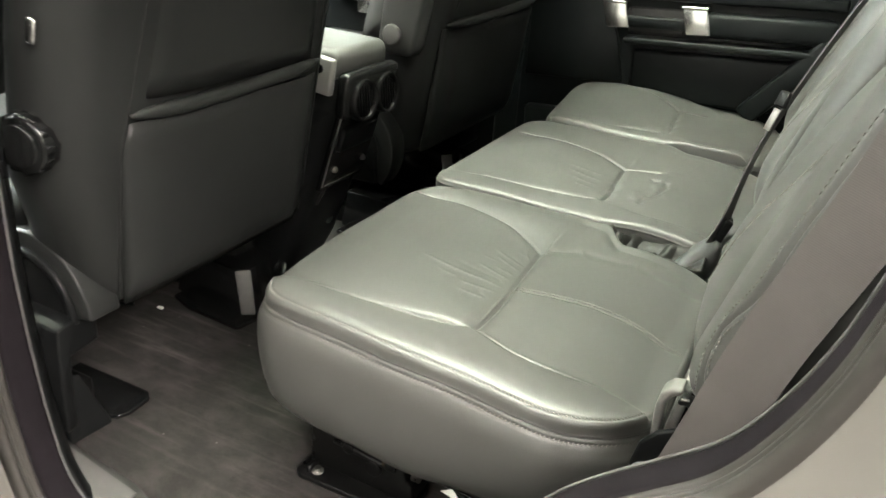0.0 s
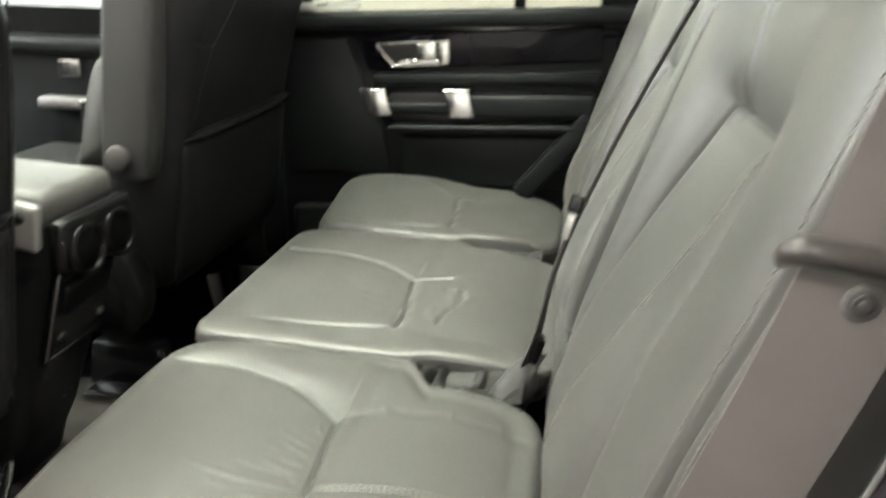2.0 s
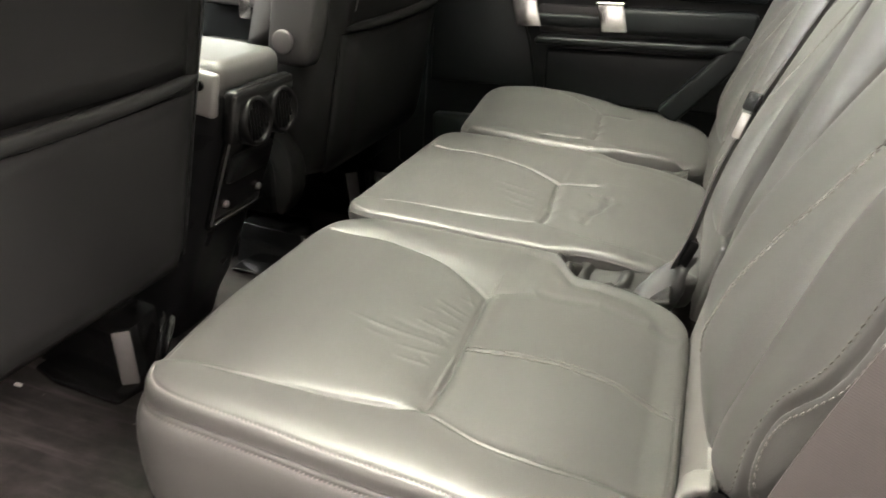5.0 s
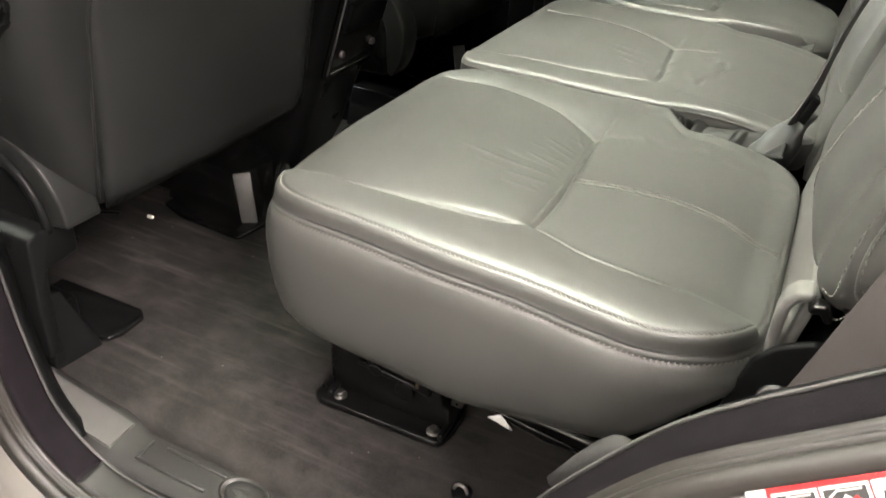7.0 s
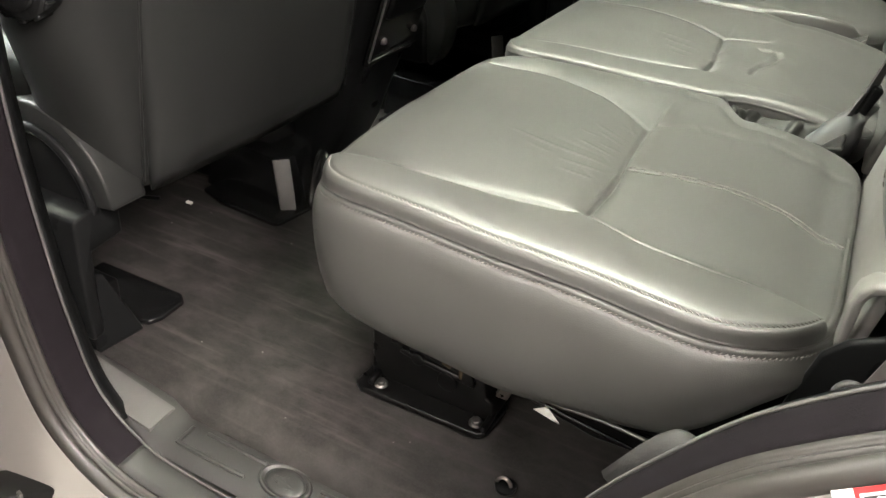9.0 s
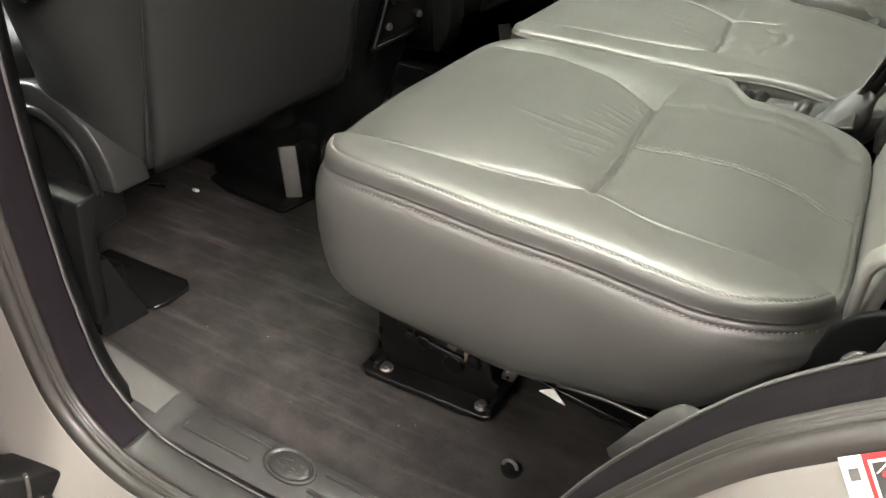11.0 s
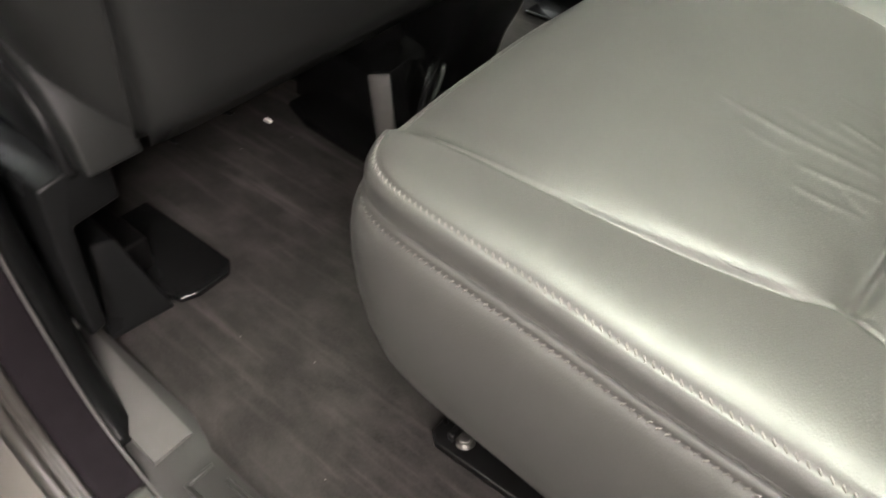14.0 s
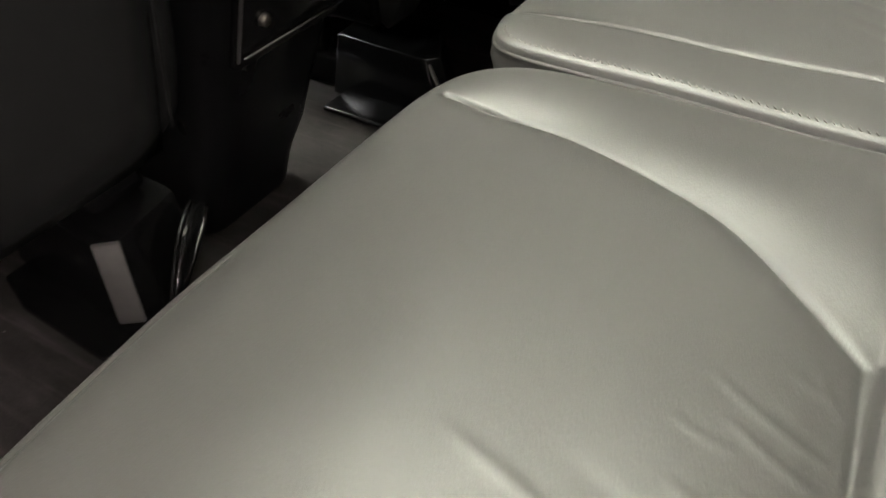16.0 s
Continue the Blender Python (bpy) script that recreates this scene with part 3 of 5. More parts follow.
    rbox(bm, (0.8, 0.1, 0.7), pose(0.98, -0.12, 0.34), 0.004)
    rbox(bm, (1.20, 0.06, 0.66), pose(-1.24, -0.135, 0.30), 0.004)
    tagged(part("wall_near", bm, PLASTIC, None, "black lined near side of the car below the windows", False), category="car side", kind="structure")


roof_and_far_side()

# ---- sill ----
def sill():
    s = thing("sill_plate", "scuffed grey plastic sill plate with raised ribs and an oval badge", "sill plate", at=(-0.2, -0.06, -0.03))
    xs = np.linspace(-0.57, 0.06, 90)
    prof = [(-0.091, -0.036), (-0.086, -0.030), (-0.070, -0.0275), (-0.050, -0.0265), (-0.040, -0.026), (-0.032, -0.026), (-0.024, -0.028), (-0.024, -0.045), (-0.083, -0.045)]
    rings = []
    for x in xs:
        k = max(0, (-0.385 - x) / 0.185)
        q = max(0, (x + 0.02) / 0.08)
        rings.append([(x, y + (-0.008 if y > -0.045 else 0.008) * min(1, k), z + 0.030 * k + 0.006 * k * (y + 0.083) / 0.05 + 0.05 * q * q) for y, z in prof])
    v, f = loft(rings, caps=True, closed=True)
    sharp(pydata("plate", v, f, SILL_PLASTIC, s), 50)
    for x0, x1, y in ((-0.375, -0.275, -0.072), (-0.355, -0.265, -0.045), (-0.195, 0.0, -0.072), (-0.19, 0.0, -0.045)):
        part("rib", box((x1 - x0, 0.005, 0.004), pose((x0 + x1) / 2, y, -0.0262), 0.0015), SILL_PLASTIC, s)
    part("rib", box((0.005, 0.030, 0.004), pose(-0.376, -0.059, -0.0262), 0.0015), SILL_PLASTIC, s)
    oval = np.linspace(0, 2 * math.pi, 48, endpoint=False)
    turn = Matrix.Translation((-0.231, -0.055, -0.0268)) @ Matrix.Rotation(radians(-4), 4, "Z")
    def ring_of(profile):
        return loft([[turn @ Vector((0.033 * r * math.cos(a), 0.021 * r * math.sin(a), z)) for a in oval] for r, z in profile])
    v, f = ring_of([(1.06, 0.0), (1.04, 0.0022), (0.98, 0.0034), (0.90, 0.0030), (0.86, 0.0010), (0.84, 0.0006)])
    pydata("badge_rim", v, f, SILL_PLASTIC, s, "raised oval rim")
    v, f = ring_of([(0.80, 0.0002), (0.79, 0.0012), (0.66, 0.0024), (0.40, 0.0028), (0.10, 0.0029)])
    pydata("badge", v, f, SILL_PLASTIC, s, "oval badge")
    for x, y, w, a in ((-0.008, 0.004, 0.017, 18), (0.004, -0.001, 0.020, -12), (0.009, -0.006, 0.010, 20), (-0.011, -0.005, 0.010, -15)):
        part("badge_mark", box((w, 0.0024, 0.0016), turn @ pose(x, y, 0.0030, 0, 0, a), 0.0006), SILL_PLASTIC, s)
    xs = np.linspace(-0.575, -0.412, 24)
    rings = []
    for x in xs:
        k = (-0.385 - x) / 0.185
        rings.append([(x, y, z + 0.030 * k + 0.006 * k * (y + 0.083) / 0.05) for y, z in ((-0.079, -0.030), (-0.0785, -0.0245), (-0.070, -0.0238), (-0.046, -0.0225), (-0.0385, -0.0232), (-0.038, -0.030))])
    v, f = loft(rings, caps=True, closed=True)
    sharp(pydata("end_piece", v, f, PLASTIC_GREY, s, "paler grey end piece"), 50)



sill()


# ---- rear bench: three seats ----
SKIRT = [(0.0, 0.0), (0.0006, 0.0008), (0.0005, 0.0016), (-0.0004, 0.0021), (-0.0026, 0.0025), (-0.0032, 0.0029), (-0.0024, 0.0033), (0.0004, 0.0038), (0.0014, 0.0046), (0.0022, 0.0062), (0.0026, 0.0078), (0.0024, 0.0092), (0.0030, 0.0100), (0.0044, 0.0114), (0.0064, 0.0150), (0.0088, 0.022), (0.0106, 0.032), (0.0116, 0.05), (0.0104, 0.08), (0.0064, 0.112), (0.0002, 0.138), (-0.009, 0.154), (-0.022, 0.1625), (-0.05, 0.165)]
SKIRT_PLAIN = [(0.0, 0.0), (0.0012, 0.0010), (0.0014, 0.0026), (0.0004, 0.0040), (0.0010, 0.0060), (0.0020, 0.012), (-0.0020, 0.03), (-0.0020, 0.08), (-0.006, 0.12), (-0.018, 0.15), (-0.05, 0.16)]


def step(x, x0, x1):
    t = np.clip((x - x0) / (x1 - x0), 0, 1)
    return t * t * (3 - 2 * t)


def back_frame(x0=0.236, z0=0.31, lean=17):
    s, c = math.sin(radians(lean)), math.cos(radians(lean))
    def f(A, B, H):
        return x0 + s * A - c * H, B, z0 + c * A + s * H
    return f


def rim_run(pad, keep):
    """The run of a pad's rim where keep holds, in order: a, b, h and the outward way."""
    P = np.column_stack(pad.rim)
    k = keep(P)
    start = next(i for i in range(len(P)) if k[i] and not k[i - 1])
    P, k = np.roll(P, -start, axis=0), np.roll(k, -start)
    end = next((i for i in range(len(P)) if not k[i]), len(P))
    return P[:end]


def even_run(P, step_len):
    d = np.r_[0, np.cumsum(np.linalg.norm(np.diff(P[:, :3], axis=0), axis=1))]
    q = np.arange(0, d[-1], step_len)
    return np.column_stack([np.interp(q, d, P[:, c]) for c in range(P.shape[1])])


def rear_seat(label, y0, y1, cush_lo, cush_hi, J, K, X, back_K, back_J, back_X, folds=(), n=110, lift=lambda a, b: 0.0 * a, sewn=True, fall=0.015, back_edge=(), back_sewn=(), pillow=0.016, rear_seams=True, soft=1.0, back_top=0.395, back_n=None, drop=-0.0012, power=8.5):
    """J, K: where the cross seam meets the side seams, as y; X: the stitched seam's y."""
    seat = thing("rear_seat", label, "car seat", "rear bench seats", at=(0, (y0 + y1) / 2, 0))
    front = -0.264 if sewn else -0.270
    jk = [(0.008, J), (0.011, J + 0.3 * (K - J)), (0.006, J + 0.55 * (K - J)), (-0.001, K)]
    near_side = [(front + 0.012, J - 0.028), (-0.20, J - 0.020), (-0.14, J - 0.018), (-0.07, J - 0.013), (-0.02, J - 0.006), (0.008, J)]
    near_rear = [(0.008, J), (0.065, J - 0.022), (0.117, J - 0.029), (0.164, J - 0.027), (0.196, J - 0.031), (0.226, J - 0.046)]
    far_side = [(-0.001, K), (-0.030, K + 0.029), (-0.066, K + 0.060), (-0.106, K + 0.078), (-0.150, K + 0.092), (-0.19, K + 0.100), (front + 0.02, K + 0.106)]
    far_rear = [(-0.001, K), (0.050, K + 0.033), (0.127, K + 0.042), (0.186, K + 0.037), (0.226, K + 0.028)]
    middle = [(0.008, X), (0.056, X + 0.008), (0.110, X + 0.013), (0.166, X + 0.011), (0.228, X - 0.004)]
    def inside(A, B):
        lo = np.interp(A, [p[0] for p in near_side + near_rear[1:]], [p[1] for p in near_side + near_rear[1:]])
        far = far_side[::-1] + far_rear[1:]
        hi = np.interp(A, [p[0] for p in far], [p[1] for p in far])
        return (B > lo) & (B < hi)
    def spread(A, B):
        return soft * np.where(inside(A, B), 0.0078, 0.022)
    def cross(A, B):
        return np.where(A < 0.005, (0.014 + 0.018 * step(B - J, 0.02, 0.07)) * min(soft, 1.2), 0.008)
    def bulged(A, B, H):
        # the front edge bows forward, away from the near corner
        bow = -0.012 * step(B - cush_lo(A), 0.03, 0.22) if sewn else -0.008
        return A + bow * np.clip(-A / 0.26, 0, 1.1) ** 2, B, H
    rear_lift = 1.0 if sewn else 0.0
    def base(A, B):
        return 0.3065 + 0.003 * np.clip((-A - 0.05) / 0.1, 0, 1) - 0.018 * step(A, 0.10, 0.26) * (1 - 0.75 * rear_lift * np.exp(-((B - cush_lo(A)) / 0.05) ** 2)) - 0.002 * np.clip((-A - 0.14) / 0.12, 0, 1) ** 2 + lift(A, B)
    pad = Pad(front, 0.234 if sewn else 0.24, cush_lo, cush_hi, base, [jk, far_side] + ([] if rear_seams else [[(-0.001, K), (0.030, K + 0.014), (0.060, K + 0.022)]]), bulged, folds=folds, n=n, pillow=pillow, fall=fall, power=power, crown=0.006, groove=0.0022 if sewn else 0.0042, spread=spread, welt=0.0009 if sewn else 0.0, bolster=near_side + near_rear[1:], drop=drop, bolster_end=9.0 if sewn else 0.06, dip=0.0050 if sewn else 0.0010, front_roll=0.05, edge_bias=1.25, cross=cross, reach=0.072 if sewn else 0.056, puff=lambda a, b: 0.70 - 0.36 * step(a, -0.01, 0.03))
    pad.folds = tuple(folds) + tuple((far_rear[i], far_rear[i + 1], -0.0014, 0.010) for i in range(4) if sewn) + tuple((middle[i], middle[i + 1], -0.0012, 0.003) for i in range(4) if sewn) + tuple((jk[i], jk[i + 1], -0.0026, 0.0085) for i in range(3) if not sewn)
    pad.build("cushion", seat, LEATHER, SKIRT if sewn else SKIRT_PLAIN, "padded grey leather seat cushion", depth=lambda a, b: 1.0 - 0.44 * min(1, max(0, a / 0.21)) ** 1.4 - 0.06 * float(step(a, -0.04, 0.05)) - 0.30 * float(step(a, 0.13, 0.23)) - 0.06 * float(step(-a, 0.14, 0.26)), skirt_name="cushion_side")
    for off in (-0.0032, 0.0032) if sewn else ():
        stitch_on(pad, "stitching", middle, seat, THREAD, offset=off, length=0.0056, r=0.0007, step=0.0064)
    P = even_run(rim_run(pad, lambda P: (P[:, 4] < -0.35) & ((P[:, 0] < 0.03) | sewn)), 0.0046)
    A, B = P[:, 0] - 0.0066 * P[:, 3], P[:, 1] - 0.0066 * P[:, 4]
    W = np.stack(pad.world(A, B, pad.height(A, B) + 0.0001), -1)
    N = np.column_stack([P[:, 3] * 0.5, P[:, 4] * 0.5, np.full(len(P), 0.8)])
    stitch_mesh("stitching", W, N, seat, THREAD_PALE if sewn else THREAD, 0.0034, 0.0007, 0.8)
    W = np.stack(pad.world(P[:, 0] + 0.0030 * P[:, 3], P[:, 1] + 0.0030 * P[:, 4], P[:, 2] - 0.0092), -1)
    N = np.column_stack([P[:, 3] * 0.9, P[:, 4] * 0.9, np.full(len(P), 0.35)])
    if sewn:
        stitch_mesh("stitching", W, N, seat, THREAD, 0.0034, 0.0007, -0.8)
    # backrest
    w = y1 - y0
    fr = back_frame()
    def back_base(A, B):
        c = (B - (y0 + y1) / 2) / (w / 2)
        hollow = np.exp(-(c / (0.54 + np.where(c < 0, 0.17, 0.0) * step(A, 0.18, 0.34))) ** 4)
        return 0.002 - 0.036 * hollow * step(A, 0.12, 0.40) + 0.010 * hollow * np.exp(-((A - 0.10) / 0.10) ** 2) + 0.012 * step(A, 0.40, 0.50) * hollow - 0.010 * step(A, 0.5, 0.6)
    seams = [[(back_top, back_K), (back_top - 0.002, (back_K + back_J) / 2), (back_top, back_J)],
             [(back_top, back_K), (0.30, back_K + 0.03), (0.15, back_K + 0.055), (0.02, back_K + 0.06)],
             [(back_top, back_J), (0.30, back_J - 0.018), (0.15, back_J - 0.04), (0.02, back_J - 0.05)]]
    mid = [(back_top - 0.006, back_X), (0.31, back_X + 0.022), (0.19, back_X + 0.045), (0.07, back_X + 0.055), (0.02, back_X + 0.055)]
    bf = [((0.40, back_K - 0.02), (0.55, back_K - 0.02), 0.004, 0.008), ((0.41, back_K - 0.05), (0.52, back_K - 0.035), 0.003, 0.006), ((0.40, back_K - 0.034), (0.50, back_K - 0.03), -0.003, 0.006)]
    bf += [(mid[i], mid[i + 1], -0.0012, 0.003) for i in range(4)]
    back = Pad(0.034 if len(back_edge) else 0.035, 0.595, lambda a: np.interp(a, back_edge[:, 0], back_edge[:, 1]) if len(back_edge) else y0 + 0 * a, lambda a: y1 + 0 * a, back_base, seams, fr, folds=bf, n=back_n or n, pillow=0.012, fall=0.03, power=5.5, sewn_line=back_sewn)
    skirt = [(0.0, 0.0), (-0.003, 0.002), (-0.0035, 0.004), (-0.001, 0.0065), (0.002, 0.012), (0.004, 0.03), (0.004, 0.06), (0.002, 0.09), (-0.004, 0.115), (-0.02, 0.125)]
    back.build("backrest", seat, LEATHER, skirt, "grey leather backrest with a shaped insert", skirt_name="backrest_side")
    for off in (-0.004, 0.004):
        stitch_on(back, "stitching", mid, seat, THREAD, offset=off)
    if len(back_sewn):
        for off, slant, thread in ((-0.0066, 0.25, THREAD_PALE), (0.0066, -0.25, THREAD)):
            stitch_on(back, "stitching", [tuple(p) for p in back_sewn[::4]], seat, thread, 0.0062, off, 0.0004, slant, 0.0038, 0.0008)
    else:
        P = even_run(rim_run(back, lambda P: P[:, 4] < -0.3), 0.0054)
        A, B = P[:, 0] - 0.0065 * P[:, 3], P[:, 1] - 0.0065 * P[:, 4]
        W = np.stack(back.world(A, B, back.height(A, B) + 0.0006), -1)
        stitch_mesh("stitching", W, np.tile((-0.7, -0.65, 0.3), (len(W), 1)), seat, THREAD_PALE, 0.0038, 0.0007, 0.4)
    # headrest on two posts
    yc = (y0 + y1) / 2
    hr = Pad(-0.105, 0.085, lambda a: yc - 0.155 + 0 * a, lambda a: yc + 0.09 + 0 * a, lambda a, b: 0.04 + 0 * a, [], back_frame(0.464, 0.957, 14), n=40, power=5, fall=0.03, pillow=0.0)
    hr.build("headrest", seat, LEATHER, [(0, 0), (0.004, 0.01), (0.006, 0.04), (0.0, 0.08), (-0.03, 0.095)], "grey leather headrest", skirt_name="headrest_side")
    for o in (-0.149, -0.138):
        stitch_on(hr, "stitching", [(-0.085, yc + o), (0, yc + o), (0.07, yc + o)], seat, THREAD_PALE)
    for y in (yc - 0.07, yc + 0.07):
        v, f = tube([(0.452, y, 0.83), (0.472, y, 0.93)], 0.006)
        pydata("headrest_post", v, f, CHROME, seat)
    return seat, pad, back


NEAR_FOLDS = [((-0.129, 0.237), (0.0, 0.222), 0.0009, 0.0034), ((-0.054, 0.256), (-0.003, 0.247), 0.0009, 0.0024), ((-0.052, 0.310), (-0.004, 0.293), 0.0008, 0.0024), ((-0.042, 0.292), (-0.004, 0.279), 0.0009, 0.0024),
              ((-0.018, 0.341), (-0.004, 0.315), 0.0007, 0.0022), ((-0.056, 0.199), (-0.004, 0.205), 0.0008, 0.0028), ((-0.060, 0.282), (-0.034, 0.278), 0.0005, 0.0022), ((-0.094, 0.213), (-0.058, 0.206), 0.0004, 0.0030),
              ((-0.085, 0.246), (-0.010, 0.236), -0.0006, 0.0045), ((-0.050, 0.180), (-0.006, 0.183), 0.0006, 0.0026), ((-0.034, 0.264), (-0.004, 0.262), 0.0006, 0.0022)]
NEAR_FOLDS = [(p, q, h * 0.72, w * 0.85) for p, q, h, w in NEAR_FOLDS]
fold_rng = random.Random(11)
for k in range(5):
    b = 0.165 + 0.170 * (k + fold_rng.uniform(0.0, 1.0)) / 5
    NEAR_FOLDS.append(((-0.012 - fold_rng.uniform(0.006, 0.024), b + fold_rng.uniform(0.004, 0.014)), (-0.005, b), fold_rng.choice((0.0003, -0.0003, 0.0002)), fold_rng.uniform(0.0020, 0.0028)))


def near_far_edge(a):
    return 0.523 - 0.062 * step(a, 0.045, 0.095)


NEAR_EDGE = smooth_path([(-0.27, 0.033), (-0.24, 0.031), (-0.12, 0.027), (-0.03, 0.021), (0.04, 0.016), (0.10, 0.008), (0.13, 0.006), (0.155, 0.009), (0.195, 0.022), (0.22, 0.036), (0.245, 0.054)], 60)


def near_edge(a):
    return np.interp(a, NEAR_EDGE[:, 0], NEAR_EDGE[:, 1])


near_seat, near_pad, near_back = rear_seat(
    "grey leather rear outer seat with creased cushion beside the open door", 0.03, 0.475,
    near_edge, near_far_edge, 0.110, 0.349, 0.226, 0.335, 0.150, 0.178, NEAR_FOLDS, 360,
    lambda a, b: 0.001 * step(b - near_far_edge(a), -0.030, 0.004), fall=0.021, back_top=0.412, back_n=420,
    back_edge=smooth_path([(0.0, 0.022), (0.06, 0.006), (0.10, -0.003), (0.15, -0.006), (0.19, -0.018), (0.25, -0.026), (0.30, -0.028), (0.42, -0.029), (0.60, -0.028)], 60),
    back_sewn=smooth_path([(0.053, 0.052), (0.060, 0.036), (0.075, 0.024), (0.094, 0.019), (0.111, 0.019), (0.130, 0.020), (0.150, 0.018), (0.167, 0.010), (0.190, -0.003), (0.219, -0.010), (0.255, -0.012), (0.30, -0.014), (0.336, -0.016), (0.42, -0.018), (0.575, -0.013)], 61))
MID_FOLDS = [((-0.10, 0.745), (-0.012, 0.725), 0.0006, 0.004), ((-0.085, 0.715), (-0.012, 0.695), 0.0007, 0.004), ((-0.07, 0.685), (-0.012, 0.668), 0.0006, 0.004), ((-0.06, 0.66), (-0.012, 0.645), 0.0005, 0.004),
             ((0.056, 0.757), (0.074, 0.762), -0.0034, 0.0050), ((0.086, 0.764), (0.093, 0.728), -0.0036, 0.0046), ((0.092, 0.732), (0.084, 0.692), -0.0036, 0.0046), ((0.087, 0.698), (0.070, 0.664), -0.0036, 0.0046), ((0.072, 0.668), (0.068, 0.628), -0.0034, 0.0044),
             ((0.072, 0.742), (0.080, 0.706), 0.0016, 0.0075), ((0.104, 0.742), (0.094, 0.676), 0.0014, 0.0080), ((0.050, 0.690), (0.056, 0.640), 0.0012, 0.0090)]
mid_seat, mid_pad, mid_back = rear_seat(
    "grey leather middle rear seat with a dented cushion", 0.487, 0.945,
    lambda a: 0.527 + 0.010 * step(a, 0.03, 0.09), lambda a: 1.018 - 0.036 * step(a, 0.03, 0.09), 0.605, 0.789, 0.695, 0.80, 0.63, 0.67, MID_FOLDS, 240, sewn=False, fall=0.0095, pillow=0.0085, rear_seams=False, soft=1.5, drop=0.0010, power=13)
far_seat, far_pad, far_back = rear_seat(
    "grey leather rear outer seat beside the closed far door", 0.957, 1.40,
    lambda a: 1.026 + 0.014 * step(a, 0.02, 0.07), lambda a: 1.44 + 0.0 * a, 1.085, 1.270, 1.15, 1.25, 1.08, 1.12, (), 180,
    lambda a, b: 0.030 * np.exp(-((b - 1.33) / 0.13) ** 2) * step(-a, -0.10, 0.14), sewn=False, fall=0.028, pillow=0.010, rear_seams=False, soft=1.5, drop=0.0022, power=4.5)


def seat_base():
    """Black hinge bracket under the near cushion, part of that seat."""
    b = part("hinge_bracket", extrude([(-0.226, 0.010), (-0.226, 0.10), (-0.085, 0.10), (-0.076, 0.088), (-0.074, 0.066), (-0.070, 0.044), (-0.062, 0.040), (-0.060, 0.010)], "y", 0.114, 0.205, 0.003), METAL_BLACK, near_seat, "black coated steel hinge bracket")
    part("foot_plate", extrude([(-0.235, 0.092), (-0.225, 0.084), (-0.068, 0.088), (-0.059, 0.096), (-0.056, 0.150), (-0.235, 0.150)], "z", 0.003, 0.012, 0.002), METAL_BLACK, near_seat)
    for x, y in ((-0.205, 0.101), (-0.076, 0.103)):
        bm = bmesh.new()
        cyl(bm, 0.006, 0.007, pose(x, y, 0.0155), 6, bevel=0.001)
        cyl(bm, 0.0085, 0.003, pose(x, y, 0.0125), 20)
        part("bolt", bm, STEEL_DULL, near_seat, "dull zinc bolt")
    for x in (-0.216, -0.063):
        part("plate_lip", box((0.007, 0.03, 0.010), pose(x, 0.108, 0.016), 0.002), METAL_BLACK, near_seat)
    part("bracket_rib", box((0.10, 0.006, 0.008), pose(-0.135, 0.112, 0.064, 0, 6, 0), 0.002), METAL_BLACK, near_seat)
    part("spring_tab", box((0.012, 0.005, 0.010), pose(-0.121, 0.110, 0.078, 0, 20, 0), 0.0015), BRASSY, near_seat, "small yellowed steel tab")
    part("spring_tab", box((0.005, 0.005, 0.014), pose(-0.103, 0.110, 0.070), 0.001), BRASSY, near_seat, "small yellowed steel tab")
    bm = bmesh.new()
    cyl(bm, 0.013, 0.006, pose(-0.12, 0.111, 0.05, 90, 0, 0), 20, bevel=0.001)
    part("pivot", bm, METAL_BLACK, near_seat)
    bm = bmesh.new()
    rbox(bm, (0.42, 0.34, 0.06), pose(-0.02, 0.28, 0.17), 0.01)
    part("cushion_pan", bm, METAL_BLACK, near_seat, "black steel seat pan")
    for s, c in ((mid_seat, 0.73), (far_seat, 1.17)):
        part("cushion_pan", box((0.42, 0.36, 0.16), pose(-0.02, c, 0.09), 0.01), METAL_BLACK, s, "black steel seat pan")
    part("cushion_support", box((0.06, 0.34, 0.16), pose(0.16, 0.27, 0.085), 0.01), METAL_BLACK, near_seat)
    for s, c in ((near_seat, 0.25), (mid_seat, 0.71), (far_seat, 1.165)):
        part("back_bracket", box((0.10, 0.36, 0.32), pose(0.33, c, 0.16), 0.01), METAL_BLACK, s, "black hinge frame behind the cushion")
    part("recliner_strip", box((0.010, 0.37, 0.09), pose(0.2455, 0.245, 0.312, 0, 8, 0), 0.003), STRIP_GREY, near_seat, "grey plastic strip behind the cushion")
    for st, c, wd in ((mid_seat, 0.730, 0.47), (far_seat, 1.185, 0.42)):
        part("cushion_gusset", box((0.014, wd, 0.11), pose(0.249, c, 0.315, 0, 10, 0), 0.005, 3), LEATHER, st, "grey leather strip between cushion and backrest")
    part("strip_end", extrude([(0.229, 0.300), (0.228, 0.340), (0.231, 0.354), (0.238, 0.362), (0.250, 0.365), (0.250, 0.357), (0.242, 0.354), (0.237, 0.345), (0.237, 0.300)], "y", 0.046, 0.070, 0.003), STRIP_GREY, near_seat, "grey plastic end of the strip")
    part("side_plate", extrude([(0.210, 0.240), (0.222, 0.300), (0.236, 0.318), (0.258, 0.330), (0.280, 0.333), (0.300, 0.326), (0.300, 0.240)], "y", 0.034, 0.042, 0.003), PLASTIC, near_seat, "black plastic side plate")
